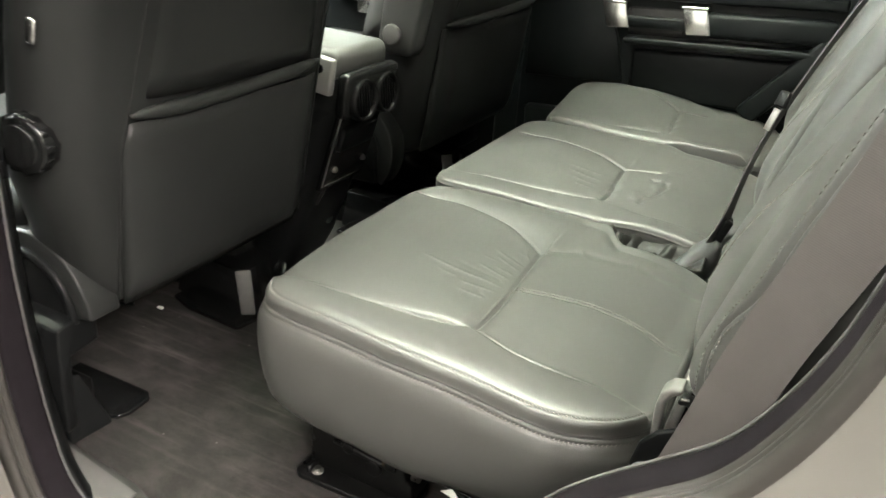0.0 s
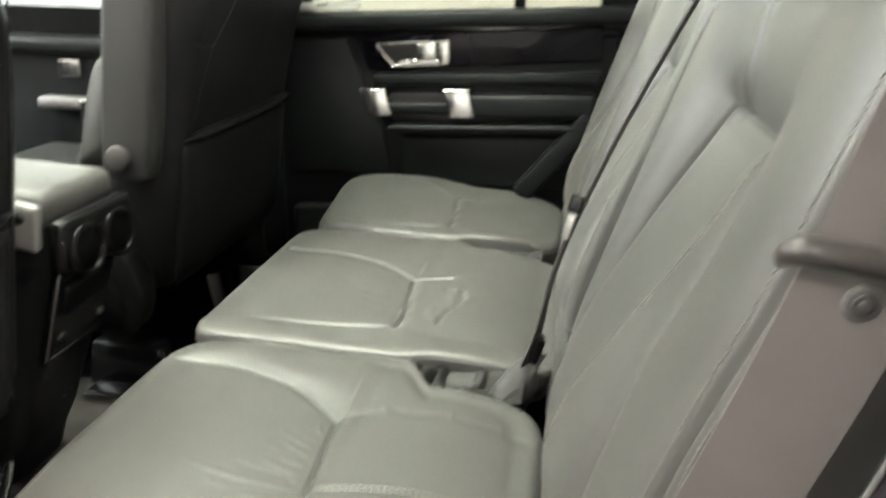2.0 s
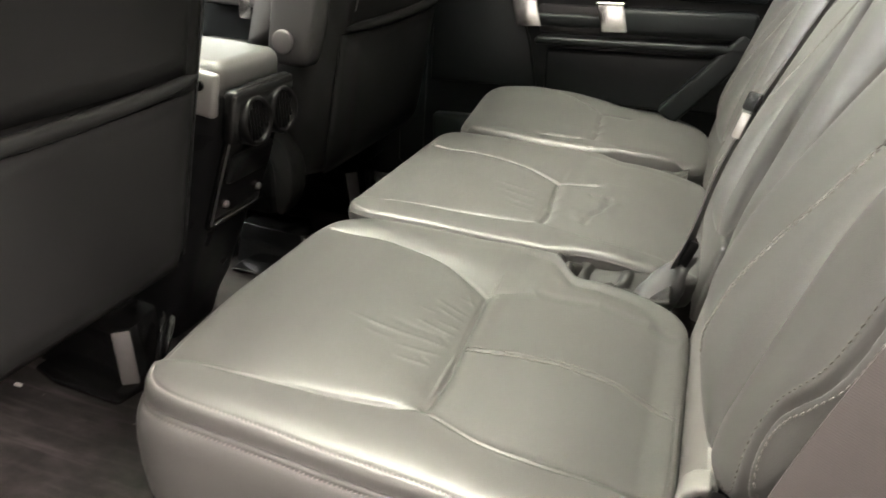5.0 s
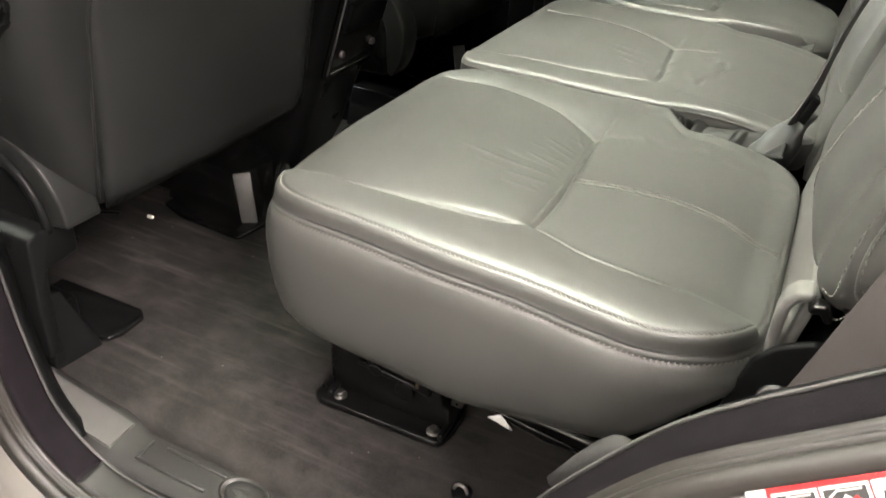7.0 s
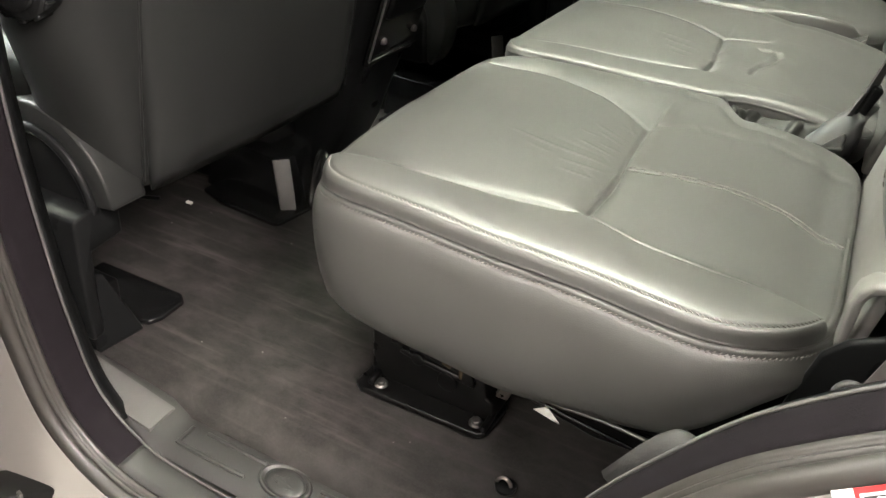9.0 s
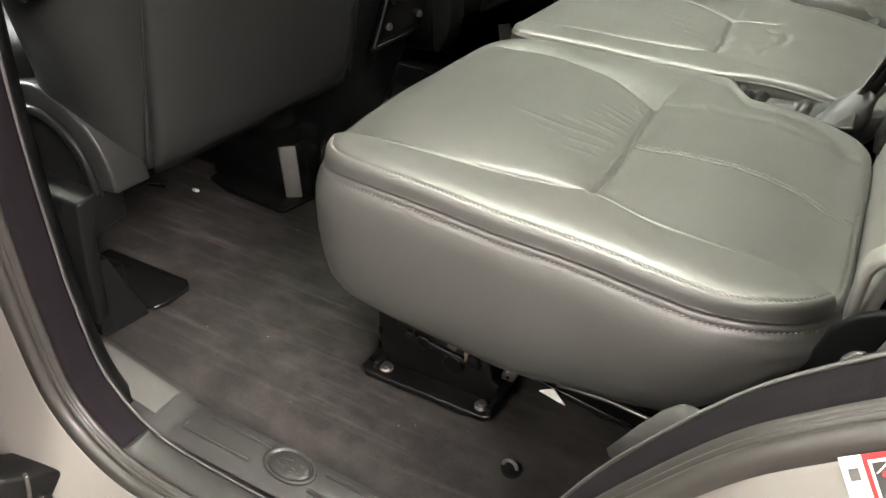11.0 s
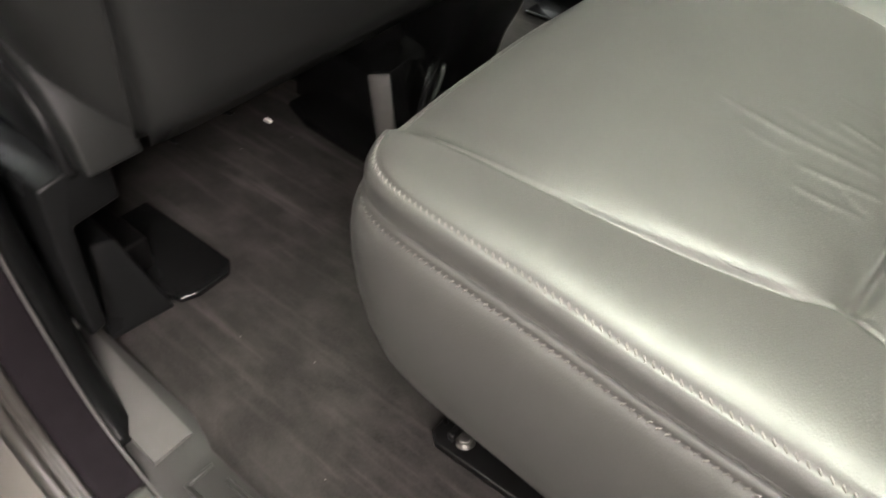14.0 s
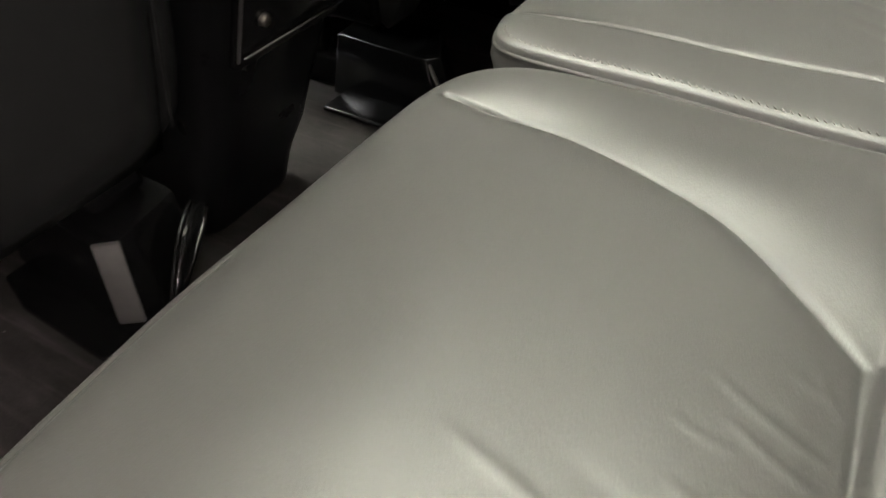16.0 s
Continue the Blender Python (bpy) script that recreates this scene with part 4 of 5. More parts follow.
    lever = part("release_lever", extrude([(0.247, 0.356), (0.251, 0.364), (0.261, 0.362), (0.266, 0.350), (0.261, 0.348), (0.256, 0.355), (0.250, 0.353)], "y", 0.036, 0.048, 0.002), METAL_BLACK, near_seat, "black release lever")
    part("lever_edge", box((0.008, 0.003, 0.002), pose(0.254, 0.0355, 0.362, 0, -10, 0), 0.0008), STEEL_DULL, lever)
    # black pan edge and its rods below the cushion
    part("pan_edge", extrude([(-0.055, 0.150), (-0.050, 0.090), (0.060, 0.066), (0.155, 0.072), (0.165, 0.170), (0.05, 0.175)], "y", 0.098, 0.110, 0.004), METAL_BLACK, near_seat, "black steel pan edge")
    for z, a in ((0.082, 7), (0.098, -3)):
        part("pan_rod", box((0.15, 0.004, 0.004), pose(0.06, 0.095, z, 0, a, 0), 0.0015), GLOSS, near_seat)
    part("hinge_cover", box((0.07, 0.37, 0.22), pose(0.288, 0.225, 0.20, 0, 10, 0), 0.012, 3), DOOR_BLACK, near_seat, "black moulded hinge cover")
    v, f = tube(smooth_path([(-0.04, 0.12, 0.135), (0.05, 0.11, 0.12), (0.14, 0.10, 0.10), (0.18, 0.09, 0.06)], 20), 0.004)
    pydata("release_cable", v, f, GLOSS, near_seat, "black release cable")


seat_base()


def front_seat(label, yc, w, mirror, armrest, ext=0.0, top=0.86, bar=0.498):
    """Seat back seen from behind. mirror: 1 when the outer side faces the smaller y."""
    s = thing("front_seat", label, "car seat", "front seats", at=(-0.7, yc, 0))
    def ring(z, inset=0.0, grow=0.0):
        k = (z - 0.22) / 0.64
        xb = -0.475 + 0.17 * (z - 0.25) - inset + (0.12 * max(0, z - 0.60) if armrest else 0)
        xf = xb - 0.17 + 0.05 * k
        ww = w * (1 - (0.08 if armrest else 0.16) * max(0, k - 0.55) ** 1.5 * 2) - (2 * inset if z < 0.6 else (4.0 if armrest else 4.5) * inset) + grow
        d = xb - xf
        e = ext * float(step(z, 0.29, 0.42))
        pts = rounded_rect(d, ww + e, min(0.068, d * 0.45, ww * 0.45), 8)
        return [((xb + xf) / 2 + p, yc - e / 2 + q, z) for p, q in pts]
    zs = [0.212, 0.216, 0.225, 0.24, 0.28, 0.34, 0.42, 0.5, 0.58, 0.66, 0.72, 0.77, 0.805, 0.83, 0.85, 0.860]
    ins = [0.05, 0.025, 0.01, 0.003, 0, 0, 0, 0, 0, 0, 0.0, 0.004, 0.012, 0.024, 0.042, 0.065]
    zs = [z + (top - 0.86) * max(0, (z - 0.6) / 0.26) for z in zs]
    v, f = loft([ring(z, i) for z, i in zip(zs, ins)])
    # the front seat parts wear the leather copy darkened for shade
    sharp(pydata("seat_back", v, f, LEATHER_SHADED, s, "dark leather seat back"), 60)
    # hard rear panel with a pocket below the bar
    def on(y, z, h):
        return (-0.475 + 0.17 * (z - 0.25) + h + (0.12 * max(0, z - 0.60) if armrest else 0), y, z)
    hw = w / 2 - 0.038
    def side(z, u):
        lo, hi = (yc - hw, yc + hw) if armrest else (0.030 + 0.20 * max(0, z - 0.45), 0.417)
        return (lo + hi) / 2 + u * (hi - lo) / 2
    for nm, za, zb, h in [q for q in (("upper_panel", bar + 0.017, bar + 0.30, 0.001), ("pocket", 0.226, bar - 0.010, 0.003 if armrest else 0.0015)) if not (armrest and q[0] == "upper_panel")]:
        rows = []
        for z in np.linspace(za, zb, 12):
            t = (z - za) / (zb - za)
            wv = hw * (1 - (0.10 * max(0, t - 0.6) if nm == "upper_panel" else 0.05 * (1 - t) ** 2))
            hb = h + (0.010 * math.sin(math.pi * min(1, t * 0.6 + 0.2)) + 0.016 * (1 - t) if nm == "pocket" else 0)
            def proud(u):
                if nm == "upper_panel":
                    return hb + 0.005 * (1 - u * u) - 0.012 * max(0, abs(u) - 0.8) / 0.2 - 0.010 * max(0, t - 0.8) / 0.2
                return (hb + 0.005 * (1 - u * u)) * (1 - (max(0, abs(u) - 0.75) / 0.25) ** 2) * float(step(t, -0.04, 0.14)) - 0.0035
            rows.append([on(side(z, u * wv / hw), z, proud(u)) for u in np.linspace(-1, 1, 34)])
        v, f = loft(rows, caps=False, closed=False)
        ob = pydata(nm, v, f, LEATHER_SHADED, s, "dark map pocket" if nm == "pocket" else "dark upper back panel")
        m = ob.modifiers.new("thickness", "SOLIDIFY")
        m.thickness, m.offset = 0.005, 0
    path = [on(side(bar, u), bar + 0.006 * u * u + 0.006 * u, 0.004 + 0.004 * (1 - u ** 4)) for u in np.linspace(-1.0, 0.97, 24)]
    v, f = tube(path, [0.0100 * max(0.3, 1 - abs(2 * k / 23 - 1) ** 10) for k in range(24)], 12)
    pydata("pocket_bar", v, f, LEATHER_SHADED, s, "rolled pocket edge")
    for u in (-1.0, 1.0) if not armrest else ():
        path = [on(side(z, u * 1.012), z, -0.0005) for z in np.linspace(0.24, 0.80, 30)]
        v, f = tube(path, 0.0014, 8)
        pydata("piping", v, f, LEATHER_SHADED, s)
    if armrest:
        for line in ([(1.085, 0.885), (1.04, 0.835), (1.005, 0.78), (0.965, 0.72), (0.925, 0.668)], [(0.925, 0.668), (0.88, 0.672), (0.835, 0.678)], [(0.925, 0.668), (0.905, 0.60), (0.893, 0.54)]):
            v, f = tube([on(y, z, 0.0005) for y, z in smooth_path(line, 20)], 0.0016, 6)
            pydata("seam", v, f, LEATHER_SHADED, s)
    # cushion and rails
    part("seat_cushion", box((0.50, w * 0.98, 0.14), pose(-0.84, yc, 0.30), 0.04, 4), LEATHER_SHADED, s, "dark leather seat cushion")
    part("seat_frame", box((0.50, w * 0.8, 0.10), pose(-0.86, yc, 0.20), 0.01), METAL_BLACK, s)
    for o in (-1, 1):
        part("seat_rail", box((0.52, 0.03, 0.045), pose(-0.86, yc + o * w * 0.40, 0.025), 0.004), METAL_BLACK, s)
        part("rail_post", box((0.30, 0.03, 0.12), pose(-0.86, yc + o * w * 0.38, 0.105), 0.006), METAL_BLACK, s)
    # headrest
    zt = top
    hr = box((0.10, 0.26, 0.17), pose(-0.43, yc, zt + 0.13, 0, 8, 0), 0.04, 4)
    part("headrest", hr, LEATHER_SHADED, s, "dark leather headrest")
    for o in (-0.05, 0.05):
        v, f = tube([(-0.455, yc + o, zt - 0.03), (-0.44, yc + o, zt + 0.07)], 0.0065)
        pydata("headrest_post", v, f, CHROME, s)
    if armrest:
        y0 = 0.784
        sec = []
        for z, xa, xb, ww in ((0.455, -0.515, -0.465, 0.03), (0.458, -0.530, -0.455, 0.045), (0.475, -0.534, -0.448, 0.054), (0.55, -0.525, -0.434, 0.055), (0.65, -0.513, -0.421, 0.055), (0.74, -0.500, -0.412, 0.055), (0.772, -0.490, -0.409, 0.055), (0.80, -0.474, -0.406, 0.053), (0.825, -0.460, -0.403, 0.053), (0.843, -0.45, -0.406, 0.046), (0.848, -0.44, -0.415, 0.03)):
            sec.append([((xa + xb) / 2 + p, y0 + q, z) for p, q in rounded_rect(xb - xa, ww, min(0.012, (xb - xa) * 0.3), 4)])
        v, f = loft(sec)
        sharp(pydata("armrest", v, f, LEATHER_HALF_SHADED, s, "folded dark grey leather armrest"), 60)
        bm = bmesh.new()
        cyl(bm, 0.021, 0.010, pose(-0.496, y0 - 0.031, 0.497, 90, 0, 0), 28, bevel=0.004)
        part("pivot_cap", bm, PLASTIC_GREY, s)
        part("latch_clip", box((0.016, 0.03, 0.022), pose(-0.458, y0, 0.845, 0, 20, 0), 0.003), PLASTIC, s)
        bol = [[(x, y0 + 0.03 + 0.045 * k, z) for x, z in smooth_path([(-0.535 - 0.01 * abs(k), 0.47), (-0.575, 0.475), (-0.592 + 0.02 * abs(k), 0.50), (-0.575 + 0.02 * abs(k), 0.57), (-0.545 + 0.01 * abs(k), 0.63), (-0.515, 0.655), (-0.50, 0.60), (-0.51, 0.50)], 24)] for k in (-1, -0.6, 0, 0.6, 1)]
        v, f = loft(bol)
        pydata("side_bolster", v, f, LEATHER_HALF_SHADED, s, "dark grey leather side bolster")
    return s


seat_near = front_seat("dark leather front seat back with a map pocket, near side", 0.232, 0.475, 1, False, 0.04)
seat_far = front_seat("dark leather front seat back with a folded armrest and headrest", 1.105, 0.57, -1, True, 0.0, 0.89, 0.512)


def near_seat_side():
    s = seat_near
    # lumbar knob
    kn = bmesh.new()
    cyl(kn, 0.036, 0.030, pose(-0.498, -0.048, 0.474, 90, 0, 14), 28, r2=0.034, bevel=0.004)
    cyl(kn, 0.025, 0.006, pose(-0.494, -0.064, 0.474, 90, 0, 14), 24, bevel=0.002)
    knob = part("lumbar_knob", kn, GLOSS, s, "ribbed black lumbar knob")
    for a in range(0, 360, 30):
        part("knob_rib", box((0.005, 0.009, 0.022), pose(-0.498, -0.050, 0.474, 90, 0, 14) @ pose(0.0345 * math.cos(radians(a)), 0.0345 * math.sin(radians(a)), 0, 0, 0, a), 0.002), GLOSS, knob)
    part("latch_clip", box((0.012, 0.006, 0.028), pose(-0.464, -0.047, 0.604, 0, 14, 10), 0.002), CHROME, s, "small silver clip")
    # side shield with an arched hinge cover
    poly = [(-0.046, 0.212), (-0.020, 0.217), (0.016, 0.210), (0.015, 0.171), (-0.030, 0.166), (-0.034, 0.12), (-0.037, 0.055), (-0.054, 0.05), (-0.053, 0.13)]
    part("side_shield", extrude(poly, "x", -1.05, -0.513, 0.004), PLASTIC, s, "black moulded side shield")
    for x, z, h in ((-0.612, 0.263, 0.014), (-0.622, 0.239, 0.018)):
        part("adjuster_switch", box((0.016, 0.010, h), pose(x, -0.030, z, 0, 20, 0), 0.003, 3), WHITE, s, "pale seat adjuster switch")
    c = (-0.596, 0.212)
    ring = [(c[0] + 0.078 * math.cos(a), -0.015, c[1] + 0.082 * math.sin(a)) for a in np.linspace(radians(-2), radians(182), 40)]
    v, f = tube(ring, 0.0065, 12)
    pydata("hinge_ring", v, f, PLASTIC, s, "black plastic ring round the hinge")
    arch = [(c[0] + r * math.cos(a), c[1] + r * math.sin(a)) for r, ang in ((0.112, np.linspace(radians(4), radians(182), 30)), (0.076, np.linspace(radians(182), radians(2), 30))) for a in ang]
    part("hinge_flap", extrude(arch, "y", -0.014, 0.035, 0.008), LEATHER_SHADED, s, "curved leather hinge flap")
    bm = bmesh.new()
    cyl(bm, 0.077, 0.02, pose(c[0], -0.004, c[1], 90, 0, 0), 40, bevel=0.003)
    part("hinge_disc", bm, PLASTIC, s)


near_seat_side()


def far_seat_side():
    s = seat_far
    c = (-0.613, 0.235)
    arch = [(c[0] + r * math.cos(a), c[1] + r * math.sin(a)) for r, ang in ((0.116, np.linspace(radians(-40), radians(182), 24)), (0.076, np.linspace(radians(182), radians(-40), 24))) for a in ang]
    part("hinge_flap", extrude(arch, "y", 0.775, 0.83, 0.004), LEATHER_SHADED, s, "curved leather hinge flap")
    bm = bmesh.new()
    cyl(bm, 0.077, 0.03, pose(c[0], 0.79, c[1], 90, 0, 0), 40, bevel=0.004)
    part("hinge_disc", bm, PLASTIC, s)
    part("side_shield", extrude([(-0.70, 0.16), (-0.53, 0.16), (-0.535, 0.24), (-0.56, 0.28), (-0.70, 0.28)], "y", 0.77, 0.82, 0.01), PLASTIC, s)


far_seat_side()


def rail_covers():
    """Moulded covers over the front seats' rail ends on the carpet."""
    def wedge(bm, base, top):
        vs = [bm.verts.new(p) for p in base] + [bm.verts.new(p) for p in top]
        n = len(base)
        for i in range(n):
            bm.faces.new((vs[i], vs[(i + 1) % n], vs[n + (i + 1) % n], vs[n + i]))
        bm.faces.new(vs[n:])
        bm.faces.new(vs[:n][::-1])
        bmesh.ops.recalc_face_normals(bm, faces=bm.faces)
        bmesh.ops.bevel(bm, geom=list(bm.edges), offset=0.003, segments=2, affect="EDGES", profile=0.5, clamp_overlap=True)
        return bm
    a = thing("rail_cover", "black moulded seat rail end cover with a flat foot", "rail cover", "seat rail covers", at=(-0.6, 0.04, 0))
    part("fin", wedge(bmesh.new(), [(-0.545, -0.032, 0.001), (-0.537, 0.036, 0.001), (-0.72, 0.045, 0.001), (-0.72, -0.03, 0.001)], [(-0.577, -0.008, 0.092), (-0.571, 0.016, 0.089), (-0.70, 0.018, 0.092), (-0.70, -0.010, 0.092)]), PLASTIC, a)
    part("foot", extrude([(-0.535, 0.042), (-0.528, 0.06), (-0.530, 0.10), (-0.545, 0.112), (-0.70, 0.110), (-0.70, 0.03), (-0.56, 0.032)], "z", 0.002, 0.010, 0.003), GLOSS, a)
    b = thing("rail_cover", "glossy black seat rail end cover with an edge coloured pale as if lit", "rail cover", "seat rail covers", at=(-0.62, 0.40, 0))
    part("fin", wedge(bmesh.new(), [(-0.582, 0.373, 0.001), (-0.562, 0.389, 0.001), (-0.552, 0.415, 0.001), (-0.60, 0.50, 0.001), (-0.76, 0.50, 0.001), (-0.76, 0.39, 0.001)], [(-0.606, 0.388, 0.092), (-0.581, 0.403, 0.095), (-0.583, 0.42, 0.095), (-0.60, 0.49, 0.092), (-0.75, 0.49, 0.10), (-0.75, 0.40, 0.10)]), GLOSS, b)
    part("pedestal", box((0.10, 0.07, 0.13), pose(-0.675, 0.445, 0.155, 0, -8, 0), 0.012, 3), GLOSS, b)
    part("foot", extrude([(-0.565, 0.334), (-0.556, 0.338), (-0.545, 0.412), (-0.548, 0.425), (-0.60, 0.47), (-0.74, 0.46), (-0.74, 0.36), (-0.685, 0.341)], "z", 0.002, 0.010, 0.003), GLOSS, b)
    part("edge_plate", wedge(bmesh.new(), [(-0.5785, 0.3715, 0.010), (-0.5575, 0.3875, 0.010), (-0.5615, 0.391, 0.010), (-0.5825, 0.375, 0.010)], [(-0.6025, 0.3865, 0.090), (-0.5775, 0.4015, 0.094), (-0.5815, 0.405, 0.094), (-0.6065, 0.390, 0.090)]), LIT_EDGE, b, "bevelled edge, coloured pale as if lit")
    inner = smooth_path([(-0.547, 0.411, 0.011), (-0.556, 0.428, 0.036), (-0.568, 0.454, 0.060), (-0.580, 0.480, 0.072), (-0.590, 0.497, 0.074)], 18)
    outer = smooth_path([(-0.542, 0.417, 0.011), (-0.549, 0.438, 0.028), (-0.560, 0.468, 0.045), (-0.571, 0.493, 0.056), (-0.580, 0.508, 0.066)], 18)
    for line in (inner, outer):
        v, f = tube(line, 0.0028, 8)
        pydata("strap", v, f, GLOSS, b)
    v, f = loft([[Vector(p), Vector(q), Vector(q) + Vector((-0.004, 0.002, -0.002)), Vector(p) + Vector((-0.004, 0.002, -0.002))] for p, q in zip(inner, outer)])
    pydata("strap_web", v, f, GLOSS, b)
    copy_thing(b, pose(-0.612, 1.222, 0.012))
    c = thing("rail_cover", "black seat rail end cover beside the console", "rail cover", "seat rail covers", at=(-0.55, 0.86, 0))
    part("fin", wedge(bmesh.new(), [(-0.50, 0.85, 0.001), (-0.485, 0.87, 0.001), (-0.53, 0.95, 0.001), (-0.68, 0.95, 0.001), (-0.68, 0.85, 0.001)], [(-0.53, 0.86, 0.085), (-0.515, 0.875, 0.085), (-0.55, 0.94, 0.09), (-0.67, 0.94, 0.09), (-0.67, 0.86, 0.09)]), GLOSS, c)
    part("foot", extrude([(-0.48, 0.80), (-0.47, 0.88), (-0.52, 0.93), (-0.66, 0.93), (-0.66, 0.80)], "z", 0.002, 0.010, 0.003), GLOSS, c)
    part("edge_plate", box((0.004, 0.024, 0.07), pose(-0.505, 0.858, 0.048, 0, -20, 40), 0.0015), LIT_EDGE, c, "bevelled edge, coloured pale as if lit")


rail_covers()


# ---- centre console ----
def console():
    s = thing("centre_console", "black centre console with two round rear vents and a drawer", "console", at=(-0.6, 0.63, 0))
    yl, yr = 0.497, 0.685
    yc, w = (yl + yr) / 2, yr - yl
    secs = []
    for z, xb, ww in ((0.002, -0.60, 0.15), (0.05, -0.585, 0.155), (0.10, -0.56, 0.16), (0.15, -0.545, 0.17), (0.20, -0.525, 0.175), (0.30, -0.495, 0.185), (0.40, -0.462, 0.188), (0.44, -0.455, 0.188), (0.455, -0.455, 0.18)):
        secs.append([((-1.15 + xb) / 2 + p, yc + q, z) for p, q in rounded_rect(xb + 1.15, ww, 0.03, 5)])
    v, f = loft(secs)
    sharp(pydata("body", v, f, PLASTIC, s, "black moulded console body"), 50)
    part("lid", box((0.45, 0.172, 0.055), pose(-0.682, yc + 0.004, 0.485, 0, 2, 0), 0.020, 4), LID_SHEEN, s, "leather console lid, coloured pale for window sheen")
    part("side_cap", box((0.080, 0.016, 0.066), pose(-0.494, yl - 0.003, 0.466, 0, 8, 0), 0.006, 3), SILVER, s, "silver end cap")
    bm = bmesh.new()
    cyl(bm, 0.008, 0.006, pose(-0.478, yl - 0.011, 0.476, 90, 0, 0), 20, bevel=0.001)
    part("button", bm, GLOSS, s)
    # rear face leans forward towards the floor
    lean = 17
    def face(y, z, out):
        return (-0.455 - 0.30 * (0.42 - z) + out, y, z)
    part("vent_hood", box((0.03, 0.172, 0.085), pose(*face(yc + 0.004, 0.425, 0.004), 0, 6, 0), 0.012, 3), GLOSS, s)
    for y in (0.556, 0.634):
        c = face(y, 0.415, 0.022)
        m = pose(*c, 0, 90 - 4, 0)
        bm = bmesh.new()
        rings = []
        for r, d in ((0.037, -0.012), (0.038, 0.004), (0.035, 0.011), (0.031, 0.004), (0.030, -0.012)):
            rings.append([m @ Vector((r * math.cos(a), r * math.sin(a), d)) for a in np.linspace(0, 2 * math.pi, 32, endpoint=False)])
        v, f = loft(rings, caps=True)
        vent = pydata("vent", v, f, METAL_BLACK, s, "round black air vent")
        for k in range(-3, 4):
            hgt = 2 * math.sqrt(0.029 ** 2 - (k * 0.0085) ** 2)
            part("slat", box((hgt, 0.0035, 0.012), m @ pose(0, k * 0.0085, 0.0, 25, 0, 0), 0.001, 1), PLASTIC, vent)
    part("panel", box((0.012, 0.148, 0.165), pose(*face(yc - 0.002, 0.312, 0.004), 0, lean, 0), 0.006, 3), GLOSS, s, "black rear control panel")
    part("drawer", box((0.016, 0.115, 0.05), pose(*face(yc, 0.337, 0.010), 0, lean, 0), 0.006, 3), PLASTIC, s)
    for y in (0.545, 0.64):
        bm = bmesh.new()
        cyl(bm, 0.006, 0.01, pose(*face(y, 0.274, 0.011), 0, 90, 0), 16, bevel=0.002)
        part("socket", bm, STEEL, s)
    part("trim_line", box((0.003, 0.14, 0.003), pose(*face(yc, 0.246, 0.013), 0, lean, 0), 0.001, 1), CHROME, s, "thin chrome line")
    part("side_line", box((0.003, 0.003, 0.17), pose(*face(yl + 0.018, 0.325, 0.012), 0, lean, 0), 0.001, 1), PLASTIC_GREY, s)


console()


